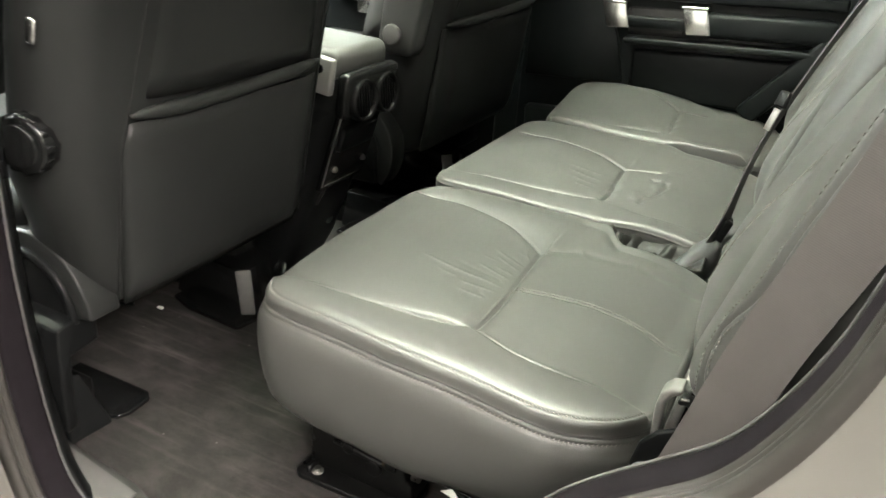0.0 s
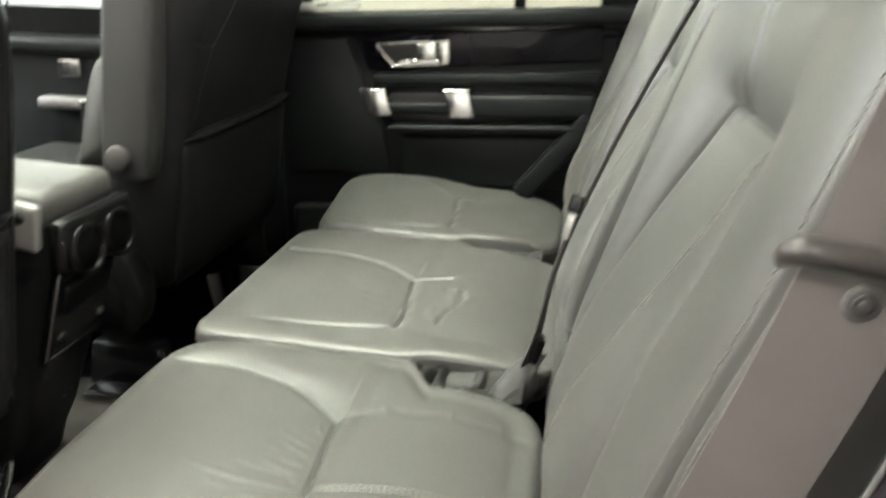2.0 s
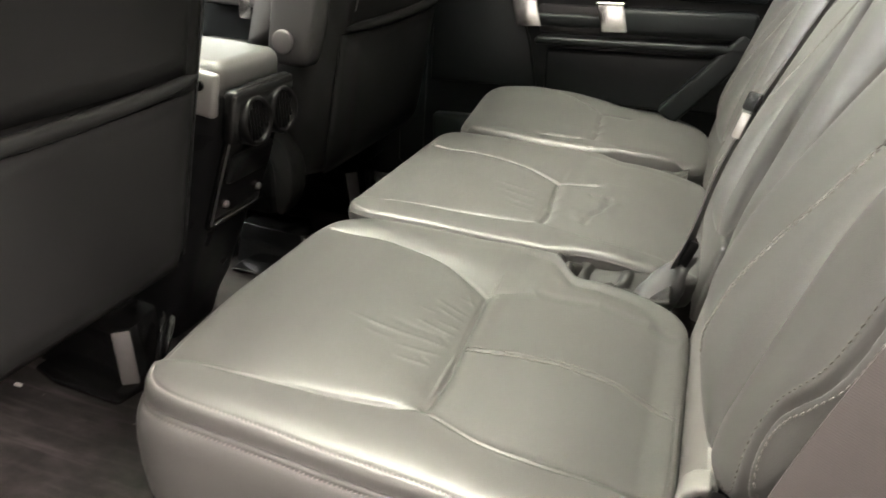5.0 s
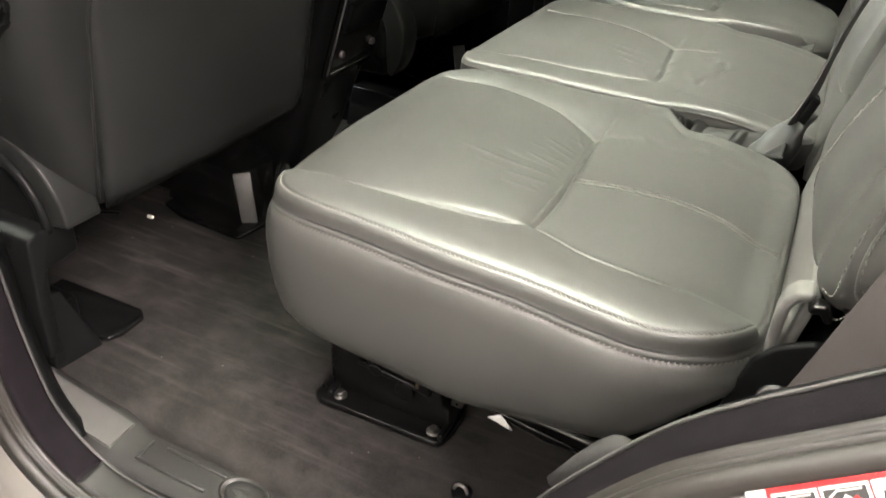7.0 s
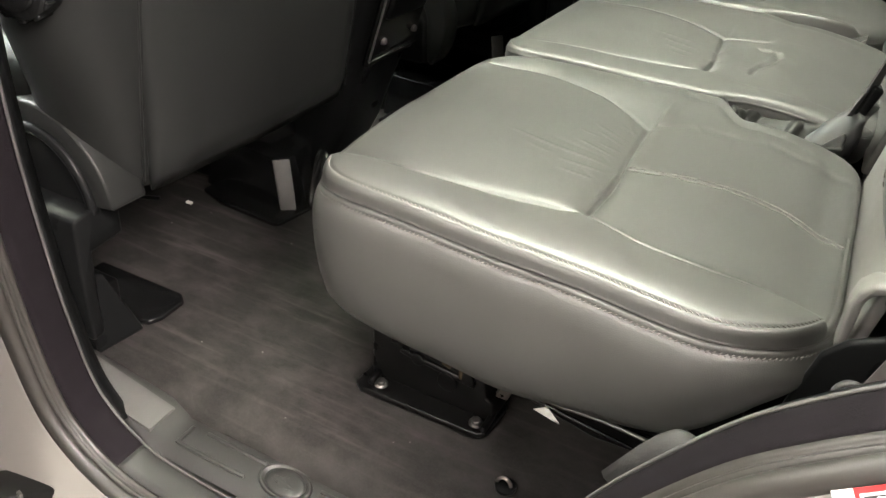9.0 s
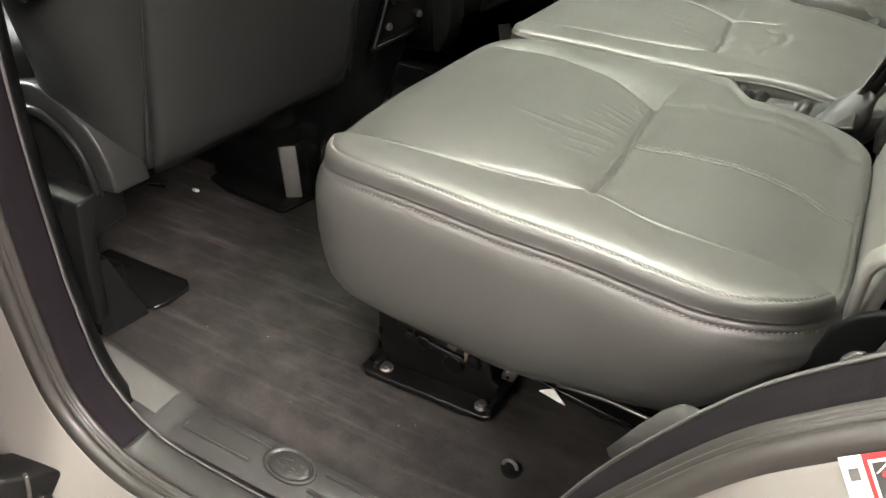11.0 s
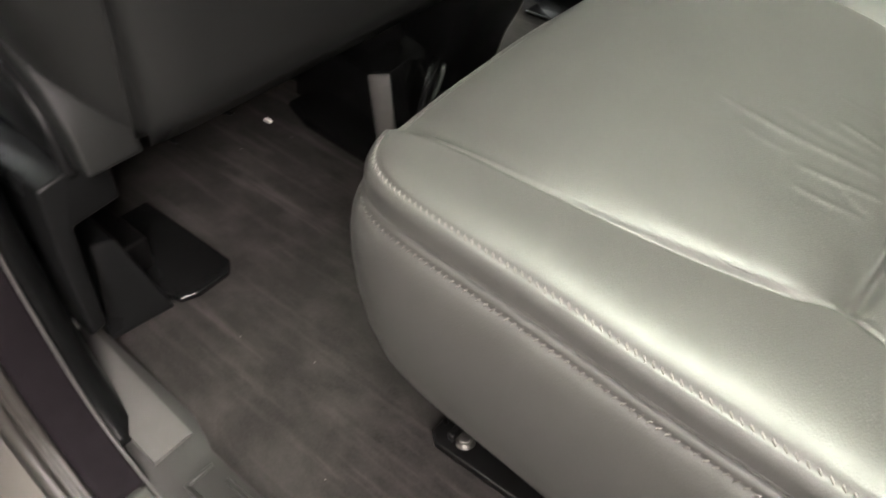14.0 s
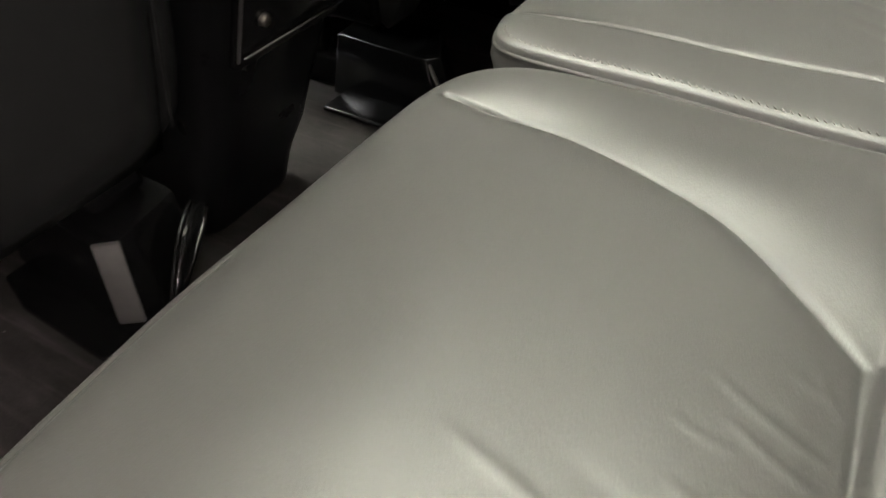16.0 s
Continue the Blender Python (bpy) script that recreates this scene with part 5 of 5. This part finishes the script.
# ---- far door ----
def far_door():
    d = tagged(part("door_1", box((0.80, 0.13, 0.62), pose(-0.07, 1.475, 0.37), 0.01), DOOR_BLACK, None, "closed black rear door with chrome blocks and gloss veneer", True), category="car door", kind="structure")
    Y = 1.41
    def slab(name, x0, x1, z0, z1, depth, material, label="", bevel=0.006, tilt=0):
        return part(name, box((x1 - x0, depth + 0.02, z1 - z0), pose((x0 + x1) / 2, Y - depth / 2 + 0.01, (z0 + z1) / 2, tilt, 0, 0), bevel, 3), material, d, label)
    slab("waist_rail", -0.46, 0.42, 0.672, 0.712, 0.045, DOOR_BLACK, "padded dark waist rail", 0.014)
    plate = part("lock_plate", box((0.150, 0.034, 0.005), pose(-0.318, 1.383, 0.724, 28, 0, 0), 0.002), SILVER, d, "pale plate on the waist rail")
    part("slot", box((0.026, 0.008, 0.003), pose(-0.318, 1.383, 0.724, 28, 0, 0) @ pose(-0.016, 0.004, 0.0022), 0.001), BLACK, plate)
    part("speaker_panel", extrude([(-0.445, 0.655), (-0.285, 0.655), (-0.21, 0.44), (-0.19, 0.33), (-0.46, 0.33)], "y", Y - 0.012, Y + 0.02, 0.004), DOOR_BLACK, d, "dark speaker panel")
    part("veneer", extrude([(-0.27, 0.655), (0.30, 0.672), (0.30, 0.595), (-0.235, 0.58)], "y", Y - 0.014, Y + 0.01, 0.004), VENEER, d, "dark glossy wood veneer")
    # handle: silver frame, dark bowl, lever
    rim = [(-0.214, 0.640), (-0.044, 0.644), (-0.044, 0.591), (-0.174, 0.589), (-0.194, 0.611)]
    path = np.array([(x, Y - 0.018, z) for (x, z), (x2, z2) in zip(rim, rim[1:] + rim[:1]) for x, z in [(x + (x2 - x) * t, z + (z2 - z) * t) for t in np.linspace(0, 1, 8, endpoint=False)]] + [(rim[0][0], Y - 0.018, rim[0][1])])
    v, f = tube(path, 0.003, 8)
    h = pydata("door_handle", v, f, CHROME, d, "satin chrome handle frame")
    part("bowl", extrude([(x * 0.99 - 0.001, z) for x, z in rim], "y", Y - 0.0175, Y, 0.002), BLACK, h)
    part("lever", box((0.045, 0.008, 0.040), pose(-0.094, Y - 0.026, 0.622), 0.004, 3), CHROME, h)
    part("lever_base", box((0.095, 0.006, 0.010), pose(-0.114, Y - 0.023, 0.598), 0.003, 2), CHROME, h)
    part("frame_end", box((0.022, 0.006, 0.052), pose(-0.055, Y - 0.021, 0.617), 0.002, 2), CHROME, h)
    slab("ledge", -0.225, 0.30, 0.545, 0.572, 0.03, DOOR_BLACK, "", 0.008)
    slab("pull_recess", -0.19, -0.05, 0.46, 0.525, 0.004, BLACK)
    part("pull_bar", box((0.16, 0.02, 0.03), pose(-0.12, Y - 0.03, 0.492), 0.01, 3), DOOR_BLACK, d, "black pull bar")
    for x, z in ((-0.213, 0.508), (-0.017, 0.504)):
        part("chrome_block", extrude([(x - 0.038, z + 0.030), (x + 0.022, z + 0.030), (x + 0.036, z - 0.030), (x - 0.022, z - 0.032)], "y", Y - 0.05, Y, 0.004), CHROME, d, "satin chrome block")
        part("block_lip", box((0.064, 0.054, 0.006), pose(x - 0.008, Y - 0.026, z + 0.031), 0.002, 2), CHROME, d)
    slab("armrest", 0.0, 0.29, 0.468, 0.525, 0.045, DOOR_BLACK, "dark padded armrest", 0.014)
    slab("shelf", -0.19, 0.30, 0.438, 0.456, 0.05, DOOR_BLACK, "", 0.007)
    slab("lower_panel", -0.17, 0.30, 0.30, 0.425, 0.02, DOOR_BLACK, "dark lower door panel", 0.01)
    part("rear_strut", box((0.24, 0.04, 0.05), pose(0.20, Y - 0.03, 0.38, 0, -48, 0), 0.01, 3), DOOR_BLACK, d)
    slab("lower_pocket", -0.45, 0.2, 0.07, 0.25, 0.03, DOOR_BLACK, "black door pocket", 0.012)


far_door()
TILT_DOOR = Matrix.Translation((-0.1, 0, 0.508)) @ pose(0, 0, 0, 0, -3.0, 0) @ Matrix.Translation((0.1, 0, -0.5))
for ob in bpy.data.objects["door_1"].children_recursive:
    ob.data.transform(TILT_DOOR)


def far_front():
    d = tagged(part("door_2", box((1.1, 0.12, 0.56), pose(-1.18, 1.475, 0.34), 0.01), DOOR_BLACK, None, "black front door panel with a chrome handle", True), category="car door", kind="structure")
    part("waist_rail", box((1.1, 0.05, 0.04), pose(-1.18, 1.40, 0.605), 0.014, 3), DOOR_BLACK, d)
    part("door_handle", box((0.06, 0.012, 0.045), pose(-1.02, 1.405, 0.55), 0.004, 3), CHROME, d, "satin chrome handle")
    part("pull_bar", box((0.20, 0.05, 0.03), pose(-1.0, 1.39, 0.465), 0.01, 3), PLASTIC_GREY, d)
    part("chrome_block", box((0.035, 0.05, 0.06), pose(-0.96, 1.385, 0.45), 0.004, 2), CHROME, d, "satin chrome block")
    p = tagged(part("trim_far_pillar", box((0.10, 0.06, 1.1), pose(-0.50, 1.47, 0.62), 0.015, 3), DOOR_BLACK, None, "black far pillar trim between the doors"), category="pillar trim", kind="structure")


far_front()


# ---- belts ----
def ribbon(points, widths, normals, thick=0.0013):
    """A strap through points; widths: full width vectors."""
    rings = []
    for p, w, n in zip(points, widths, normals):
        p, w, n = np.array(p, float), np.array(w, float), np.array(n, float)
        n = n / np.linalg.norm(n) * thick
        rings.append([p - w / 2 - n, p + w / 2 - n, p + w / 2 + n, p - w / 2 + n])
    return loft(rings)


BAR_PLASTIC = mat("brown_grey_plastic", (0.030, 0.027, 0.025), 0.38, var=0.15, scale=40, wear=0.05)


def near_belt():
    s = thing("seat_belt", "dark grey ribbed webbing seat belt through a guide ring", "seat belt", "seat belts", at=(0.35, -0.03, 0.3))
    pts = smooth_path([(0.225, -0.030, 0.13), (0.250, -0.032, 0.25), (0.276, -0.033, 0.35), (0.306, -0.034, 0.471), (0.334, -0.034, 0.56), (0.352, -0.034, 0.62), (0.373, -0.035, 0.703), (0.397, -0.034, 0.812), (0.414, -0.026, 0.89), (0.44, 0.0, 1.02), (0.46, 0.02, 1.18)], 60)
    t = np.gradient(pts, axis=0)
    w, nrm = [], []
    for p, q in zip(pts, t):
        q = q / np.linalg.norm(q)
        n = np.array([-0.25, -1, 0.1]); n -= q * (n @ q); n /= np.linalg.norm(n)
        w.append(np.cross(n, q) * 0.05); nrm.append(n)
    v, f = ribbon(pts, w, nrm)
    sharp(pydata("webbing", v, f, WEBBING, s, "dark grey ribbed webbing"), 40)
    bar = smooth_path([(0.331, -0.036, 0.684), (0.334, -0.044, 0.690), (0.345, -0.047, 0.691), (0.370, -0.048, 0.688), (0.392, -0.047, 0.681), (0.401, -0.044, 0.675), (0.398, -0.034, 0.668)], 40)
    v, f = tube(bar, [0.0045 + 0.0025 * math.sin(math.pi * min(1, max(0, k / 39))) ** 0.4 for k in range(40)], 14)
    pydata("guide_bar", v, f, BAR_PLASTIC, s, "brown-grey plastic guide bar")
    bm = bmesh.new()
    cyl(bm, 0.0085, 0.005, pose(0.368, -0.037, 0.666, 90, 0, 0), 24, bevel=0.0015)
    button = part("stop_button", bm, PLASTIC_GREY, s, "round belt stop button")
    bm = bmesh.new()
    cyl(bm, 0.0052, 0.0064, pose(0.368, -0.037, 0.666, 90, 0, 0), 20, bevel=0.0006)
    part("button_well", bm, BLACK, button)
    bm = bmesh.new()
    cyl(bm, 0.0030, 0.0078, pose(0.368, -0.037, 0.666, 90, 0, 0), 16, bevel=0.0010)
    part("button_pin", bm, PLASTIC_GREY, button)


near_belt()


def middle_belt():
    s = thing("seat_belt", "black seat belt lying down the middle backrest with a steel tongue", "seat belt", "seat belts", at=(0.25, 0.52, 0.3))
    pts = smooth_path([(0.44, 0.50, 0.905), (0.41, 0.48, 0.882), (0.385, 0.485, 0.84), (0.355, 0.497, 0.78), (0.300, 0.505, 0.655), (0.258, 0.51, 0.545), (0.232, 0.515, 0.46), (0.216, 0.515, 0.37), (0.205, 0.51, 0.325)], 50)
    t = np.gradient(pts, axis=0)
    w, nrm = [], []
    for k, (p, q) in enumerate(zip(pts, t)):
        u = min(1, k / 18)
        q = q / np.linalg.norm(q)
        n = (1 - u) * np.array([-0.6, -0.6, 0.5]) + u * np.array([-0.86, 0.50, 0.1])
        n -= q * (n @ q)
        n /= np.linalg.norm(n)
        w.append(np.cross(n, q) * (0.046 - 0.035 * u + 0.024 * max(0, (k - 40) / 9))); nrm.append(n)
    v, f = ribbon(pts, w, nrm)
    sharp(pydata("webbing", v, f, WEBBING_DARK, s, "black webbing"), 40)
    part("tongue", box((0.008, 0.020, 0.022), pose(0.250, 0.50, 0.548, 0, 18, 40), 0.003, 2), GLOSS, s)
    part("tongue_plate", box((0.003, 0.013, 0.030), pose(0.243, 0.498, 0.520, 0, 18, 40), 0.001, 2), STEEL, s, "bright steel tongue")
    part("buckle", box((0.014, 0.026, 0.040), pose(0.214, 0.518, 0.345, 0, 18, 10), 0.004, 3), PLASTIC, s, "black buckle")
    rings = []
    for k in range(15):
        u = k / 14
        c = Vector((0.182 + 0.034 * u, 0.524 - 0.006 * u, 0.268 + 0.064 * u))
        rings.append([c + Vector((r * 0.7 * math.cos(a), r * math.sin(a), 0.006 * math.sin(2 * a + 1))) for a in np.linspace(0, 2 * math.pi, 28, endpoint=False) for r in [0.050 - 0.034 * u ** 0.8 + 0.0042 * math.sin(3 * a + 7 * u) + 0.0022 * noise.noise((3 * math.cos(a), 3 * math.sin(a), 5 * u))]])
    v, f = loft(rings)
    pydata("sleeve", v, f, LEATHER_HALF_SHADED, s, "creased grey leather buckle sleeve")


middle_belt()


def gaiter(label, x0, x1, y0, y1, z, seed):
    """A leather trough with cross folds round a buckle slot."""
    rng = random.Random(seed)
    ridges = [(x0 + (x1 - x0) * (0.03 + 0.40 * ((k + rng.uniform(0, 0.9)) / 7) ** 1.3), rng.uniform(-0.55, 0.55), rng.uniform(0.006, 0.011), rng.uniform(0.004, 0.007)) for k in range(7)]
    runs = [(y0 + (y1 - y0) * f, s, rng.uniform(0.006, 0.009), rng.uniform(0.006, 0.010)) for f, s in ((0.30, 0.16), (0.52, -0.10), (0.74, 0.08))]
    n, m = 90, 34
    rows = []
    for i in range(n):
        u = i / (n - 1)
        row = []
        for j in range(m):
            w = j / (m - 1)
            x, y = x0 + u * (x1 - x0), y0 + w * (y1 - y0)
            tuck = 4 * w * (1 - w)
            h = z - 0.027 * tuck ** 0.7 * min(1, 6 * u, 6 * (1 - u))
            for c, lean, amp, wide in ridges:
                h += amp * tuck * math.exp(-((x - c - lean * (y - y0) - 0.006 * math.sin(70 * y + c * 200)) / wide) ** 2)
            for c, lean, amp, wide in runs:
                h += amp * min(1, max(0, 3 * u - 0.7)) * math.exp(-((y - c - lean * (x - x0) - 0.004 * noise.noise((x * 30, c * 50, seed))) / wide) ** 2)
            row.append((x, y, h + 0.0035 * noise.noise((x * 34, y * 40, seed))))
        rows.append(row)
    v, f = loft(rows, caps=False, closed=False)
    ob = pydata("buckle_gaiter", v, f, GAITER_SHADED, None, label)
    so = ob.modifiers.new("thickness", "SOLIDIFY")
    so.thickness, so.offset = 0.004, -1
    tagged(ob, category="gaiter", group="buckle gaiters")
    return ob


gaiter("crumpled grey leather gaiter in the buckle slot", 0.050, 0.205, 0.452, 0.546, 0.300, 2)
gaiter("creased grey leather gaiter in the far buckle slot", 0.040, 0.205, 0.972, 1.048, 0.284, 7)


def far_buckle():
    """Stowed buckle lying in the far gaiter."""
    s = thing("belt_buckle", "black stowed belt buckle with a grey top in the far gaiter", "belt buckle", at=(0.14, 1.0, 0.27))
    m = pose(0.140, 1.006, 0.268, 0, 1, -13)
    part("body", box((0.124, 0.034, 0.034), m, 0.006, 3), PLASTIC, s)
    part("top_plate", box((0.074, 0.020, 0.003), m @ pose(-0.004, 0, 0.0175), 0.001), PLASTIC_GREY, s, "grey top plate")
    part("release_button", box((0.007, 0.016, 0.006), m @ pose(0.050, 0, 0.0165), 0.0015), RED, s, "small red release button")


far_buckle()


# ---- small things ----
def small_things():
    d = thing("lashing_ring", "small bent steel lashing ring on the carpet", "lashing ring", at=(-0.01, 0.04, 0))
    v, f = tube([(-0.012 + 0.008 * math.cos(a), 0.045, 0.003 + 0.011 * math.sin(a)) for a in np.linspace(0, math.pi, 14)], 0.0020, 8)
    pydata("ring", v, f, STEEL, d)
    bm = bmesh.new()
    cyl(bm, 0.012, 0.005, pose(-0.010, 0.045, 0.0025), 24, bevel=0.001)
    part("ring_base", bm, PLASTIC, d)
    p = part("paper_tag", extrude([(-0.005, 0.086), (0.010, 0.096), (0.025, 0.080), (0.018, 0.081)], "y", 0.085, 0.0862, 0), PAPER, None, "small white paper tag hanging under the seat", False)
    tagged(p, category="tag")
    p = part("carpet_clip", box((0.012, 0.006, 0.004), pose(-0.733, 0.318, 0.003), 0.001), PAPER, None, "small pale clip on the carpet")
    tagged(p, category="clip")


small_things()


def dust():
    """Pale specks of dust on the carpet and the seal."""
    rng = random.Random(5)
    bm = bmesh.new()
    for k in range(16):
        r = rng.uniform(0.0004, 0.0007)
        rbox(bm, (r * 2, r * rng.uniform(1, 3), r), pose(rng.uniform(-0.72, 0.02), rng.uniform(0.0, 0.32), 0.0035, 0, 0, rng.uniform(0, 180)), 0)
    tagged(part("dust", bm, THREAD, None, "pale dust specks on the dark carpet", False), category="dust", kind="stuff")


dust()


def under_seat():
    """Small fittings below the near cushion, parts of that seat."""
    v, f = tube(smooth_path([(0.02, 0.062, 0.125), (0.07, 0.055, 0.136), (0.125, 0.050, 0.138), (0.16, 0.06, 0.135)], 16), 0.0022, 8)
    pydata("spring_rod", v, f, STEEL_DULL, near_seat, "thin steel rod")
    part("latch", box((0.014, 0.008, 0.016), pose(-0.040, 0.086, 0.092, 10, 15, 20), 0.002), STEEL, near_seat, "small steel latch")
    part("latch", box((0.010, 0.006, 0.008), pose(-0.104, 0.112, 0.092, 0, 0, 10), 0.0015), STEEL, near_seat, "small steel latch")
    for x, y in ((-0.16, 0.111), (-0.095, 0.111)):
        bm = bmesh.new()
        cyl(bm, 0.009, 0.006, pose(x, y, 0.066, 90, 0, 0), 14, bevel=0.0015)
        part("rivet", bm, METAL_BLACK, near_seat)
    n = thing("seat_hook", "grey rounded plastic hook cover beside the sill", "trim cover", at=(0.148, -0.06, 0.22))
    rings = []
    for z, r in ((0.19, 0.020), (0.225, 0.019), (0.245, 0.016), (0.256, 0.010), (0.260, 0.003)):
        rings.append([(0.152 + r * 1.1 * math.cos(a) * (1 + (max(0, 0.252 - z) * 22 if math.cos(a) < 0 else 0)), -0.052 + r * 0.8 * math.sin(a), z - 0.004) for a in np.linspace(0, 2 * math.pi, 16, endpoint=False)])
    v, f = loft(rings)
    pydata("cover", v, f, RUBBER, n)
    bm = bmesh.new()
    cyl(bm, 0.012, 0.006, pose(0.24, -0.040, 0.326, 80, 0, 0), 18, bevel=0.002)
    p = tagged(part("trim_plug", bm, BLACK, None, "round black plug in the side trim"), category="plug")
    for x, y, a in ((-0.79, 0.285, 25), (-0.79, 0.20, 10)):
        p = tagged(part("wire_clip", box((0.035, 0.006, 0.006), pose(x, y, 0.010, 0, 0, a), 0.002), PLASTIC, None, "dark wire clip lying under the front seat"), category="clip", group="wire clips")


under_seat()


def sticker():
    """Airbag warning label on the painted shoulder beside the opening."""
    s = thing("warning_label", "white and red warning label with black pictograms on the painted jamb", "label", at=(0.25, -0.19, 0.36))
    k = 170
    p = OPENING[k]
    t = OPENING[k + 14] - OPENING[k]
    t /= np.linalg.norm(t)
    T = Vector((t[0], 0, t[1]))
    O = Vector((t[1], 0, -t[0]))
    D = (O * 0.070 + Vector((0, -0.0475, 0))).normalized()
    N = T.cross(D).normalized()
    if N.y > 0:
        N = -N
    base = Vector((p[0], 0, p[1])) + O * 0.0075 + Vector((0, -0.1572, 0))
    def bar(name, a, b, w, h, lift, material, turn=0.0):
        bm = bmesh.new()
        c, q = math.cos(radians(turn)), math.sin(radians(turn))
        def at(u, v, z):
            return base + T * (a + w / 2 + c * u - q * v) + D * (b + h / 2 + q * u + c * v) + N * z
        lo = [bm.verts.new(at(u, v, lift)) for u, v in ((-w / 2, -h / 2), (w / 2, -h / 2), (w / 2, h / 2), (-w / 2, h / 2))]
        hi = [bm.verts.new(at(u, v, lift + 0.0003)) for u, v in ((-w / 2, -h / 2), (w / 2, -h / 2), (w / 2, h / 2), (-w / 2, h / 2))]
        bm.faces.new(lo)
        bm.faces.new(hi)
        for i in range(4):
            bm.faces.new((lo[i], lo[(i + 1) % 4], hi[(i + 1) % 4], hi[i]))
        bmesh.ops.recalc_face_normals(bm, faces=bm.faces)
        part(name, bm, material, s, "", False)
    bar("sheet", 0.0, 0.0, 0.105, 0.066, 0.0006, WHITE)
    bar("red_field", 0.011, 0.0, 0.080, 0.0325, 0.0010, RED)
    bar("red_field", 0.011, 0.0335, 0.080, 0.032, 0.0010, RED)
    for u in (0.0135, 0.0385, 0.0635):
        for v in (0.003, 0.0365):
            bar("white_frame", u, v, 0.0238, 0.0265, 0.0014, WHITE)
            if u > 0.06:
                bar("pictogram_mark", u + 0.004, v + 0.006, 0.014, 0.005, 0.0018, BLACK, 10)
                continue
            bar("pictogram", u + 0.0015, v + 0.0015, 0.0208, 0.0235, 0.0018, BLACK)
            for turn in (32, -32):
                bar("pictogram_red", u + 0.004, v + 0.0095, 0.0150, 0.0026, 0.0020 if turn > 0 else 0.0021, RED, turn)
            bar("pictogram_mark", u + 0.0065, v + 0.0075, 0.0042, 0.0075, 0.0024, WHITE, 12)
            bar("pictogram_mark", u + 0.0095, v + 0.0120, 0.0060, 0.0032, 0.0025, WHITE, 20)
            bar("pictogram_mark", u + 0.0105, v + 0.0055, 0.0034, 0.0034, 0.0024, WHITE, 40)
            bar("pictogram_mark", u + 0.0140, v + 0.0125, 0.0018, 0.0060, 0.0024, WHITE, -15)
            bar("pictogram_mark", u + 0.0045, v + 0.0185, 0.0135, 0.0022, 0.0024, WHITE, -8)
            bar("pictogram_line", u + 0.0020, v + 0.0040, 0.0080, 0.0007, 0.0024, WHITE, -35)
            bar("pictogram_line", u + 0.0085, v + 0.0024, 0.0120, 0.0006, 0.0024, WHITE, 0)
    for v in (0.006, 0.03, 0.052):
        bar("small_print", 0.003, v, 0.005, 0.006, 0.0010, PLASTIC_GREY)
    for v in (0.010, 0.018, 0.045, 0.053):
        bar("print_line", 0.093, v, 0.010, 0.003, 0.0010, BLACK)


sticker()


def open_door():
    """Front end of the open rear door, outside the pillar."""
    d = tagged(new("door_3"), "open rear door with dark trim seen beside the pillar", "car door", kind="structure")
    u = Vector((-0.30, -0.954, 0))
    w = Vector((-0.954, 0.30, 0))
    p0 = Vector((-0.472, -0.222, 0))
    def slab(name, poly, a, c, material, label="", bevel=0.004):
        bm = extrude(poly, "y", a, c, bevel)
        for v in bm.verts:
            q = p0 + u * v.co.x + w * v.co.y
            v.co = Vector((q.x, q.y, v.co.z))
        bmesh.ops.recalc_face_normals(bm, faces=bm.faces)
        return part(name, bm, material, d, label)
    slab("door_panel", [(0.0, 0.75), (0.0, 0.02), (0.03, -0.09), (0.95, -0.09), (0.95, 0.75)], 0.0, 0.09, PLASTIC, "black inner door trim", 0.01)
    slab("door_skin", [(0.03, 0.74), (0.03, -0.12), (0.97, -0.12), (0.97, 0.74)], 0.095, 0.13, PAINT, "champagne painted door skin", 0.01)
    slab("end_plate", [(-0.045, -0.05), (0.015, -0.022), (0.05, -0.12), (-0.08, -0.12)], 0.0, 0.05, METAL_BLACK, "dark end plate with a bolt")
    for x0, wide in ((0.030, 0.012), (-0.014, 0.004)):
        zs = np.linspace(-0.030, -0.116, 9)
        edge = [(x0 + 0.016 * ((z + 0.03) / 0.086) ** 2 - 0.004 * (z + 0.03) / 0.086, z) for z in zs]
        slab("silver_strip", edge + [(x + wide, z) for x, z in edge[::-1]], -0.004, 0.004, STEEL_DULL, "curved dull silver strip", 0.0008)
    bm = bmesh.new()
    q = p0 + u * -0.02 + w * 0.0
    cyl(bm, 0.009, 0.012, pose(q.x, q.y, -0.075, 90, 0, 75), 18, bevel=0.002)
    part("bolt", bm, METAL_BLACK, d)


open_door()
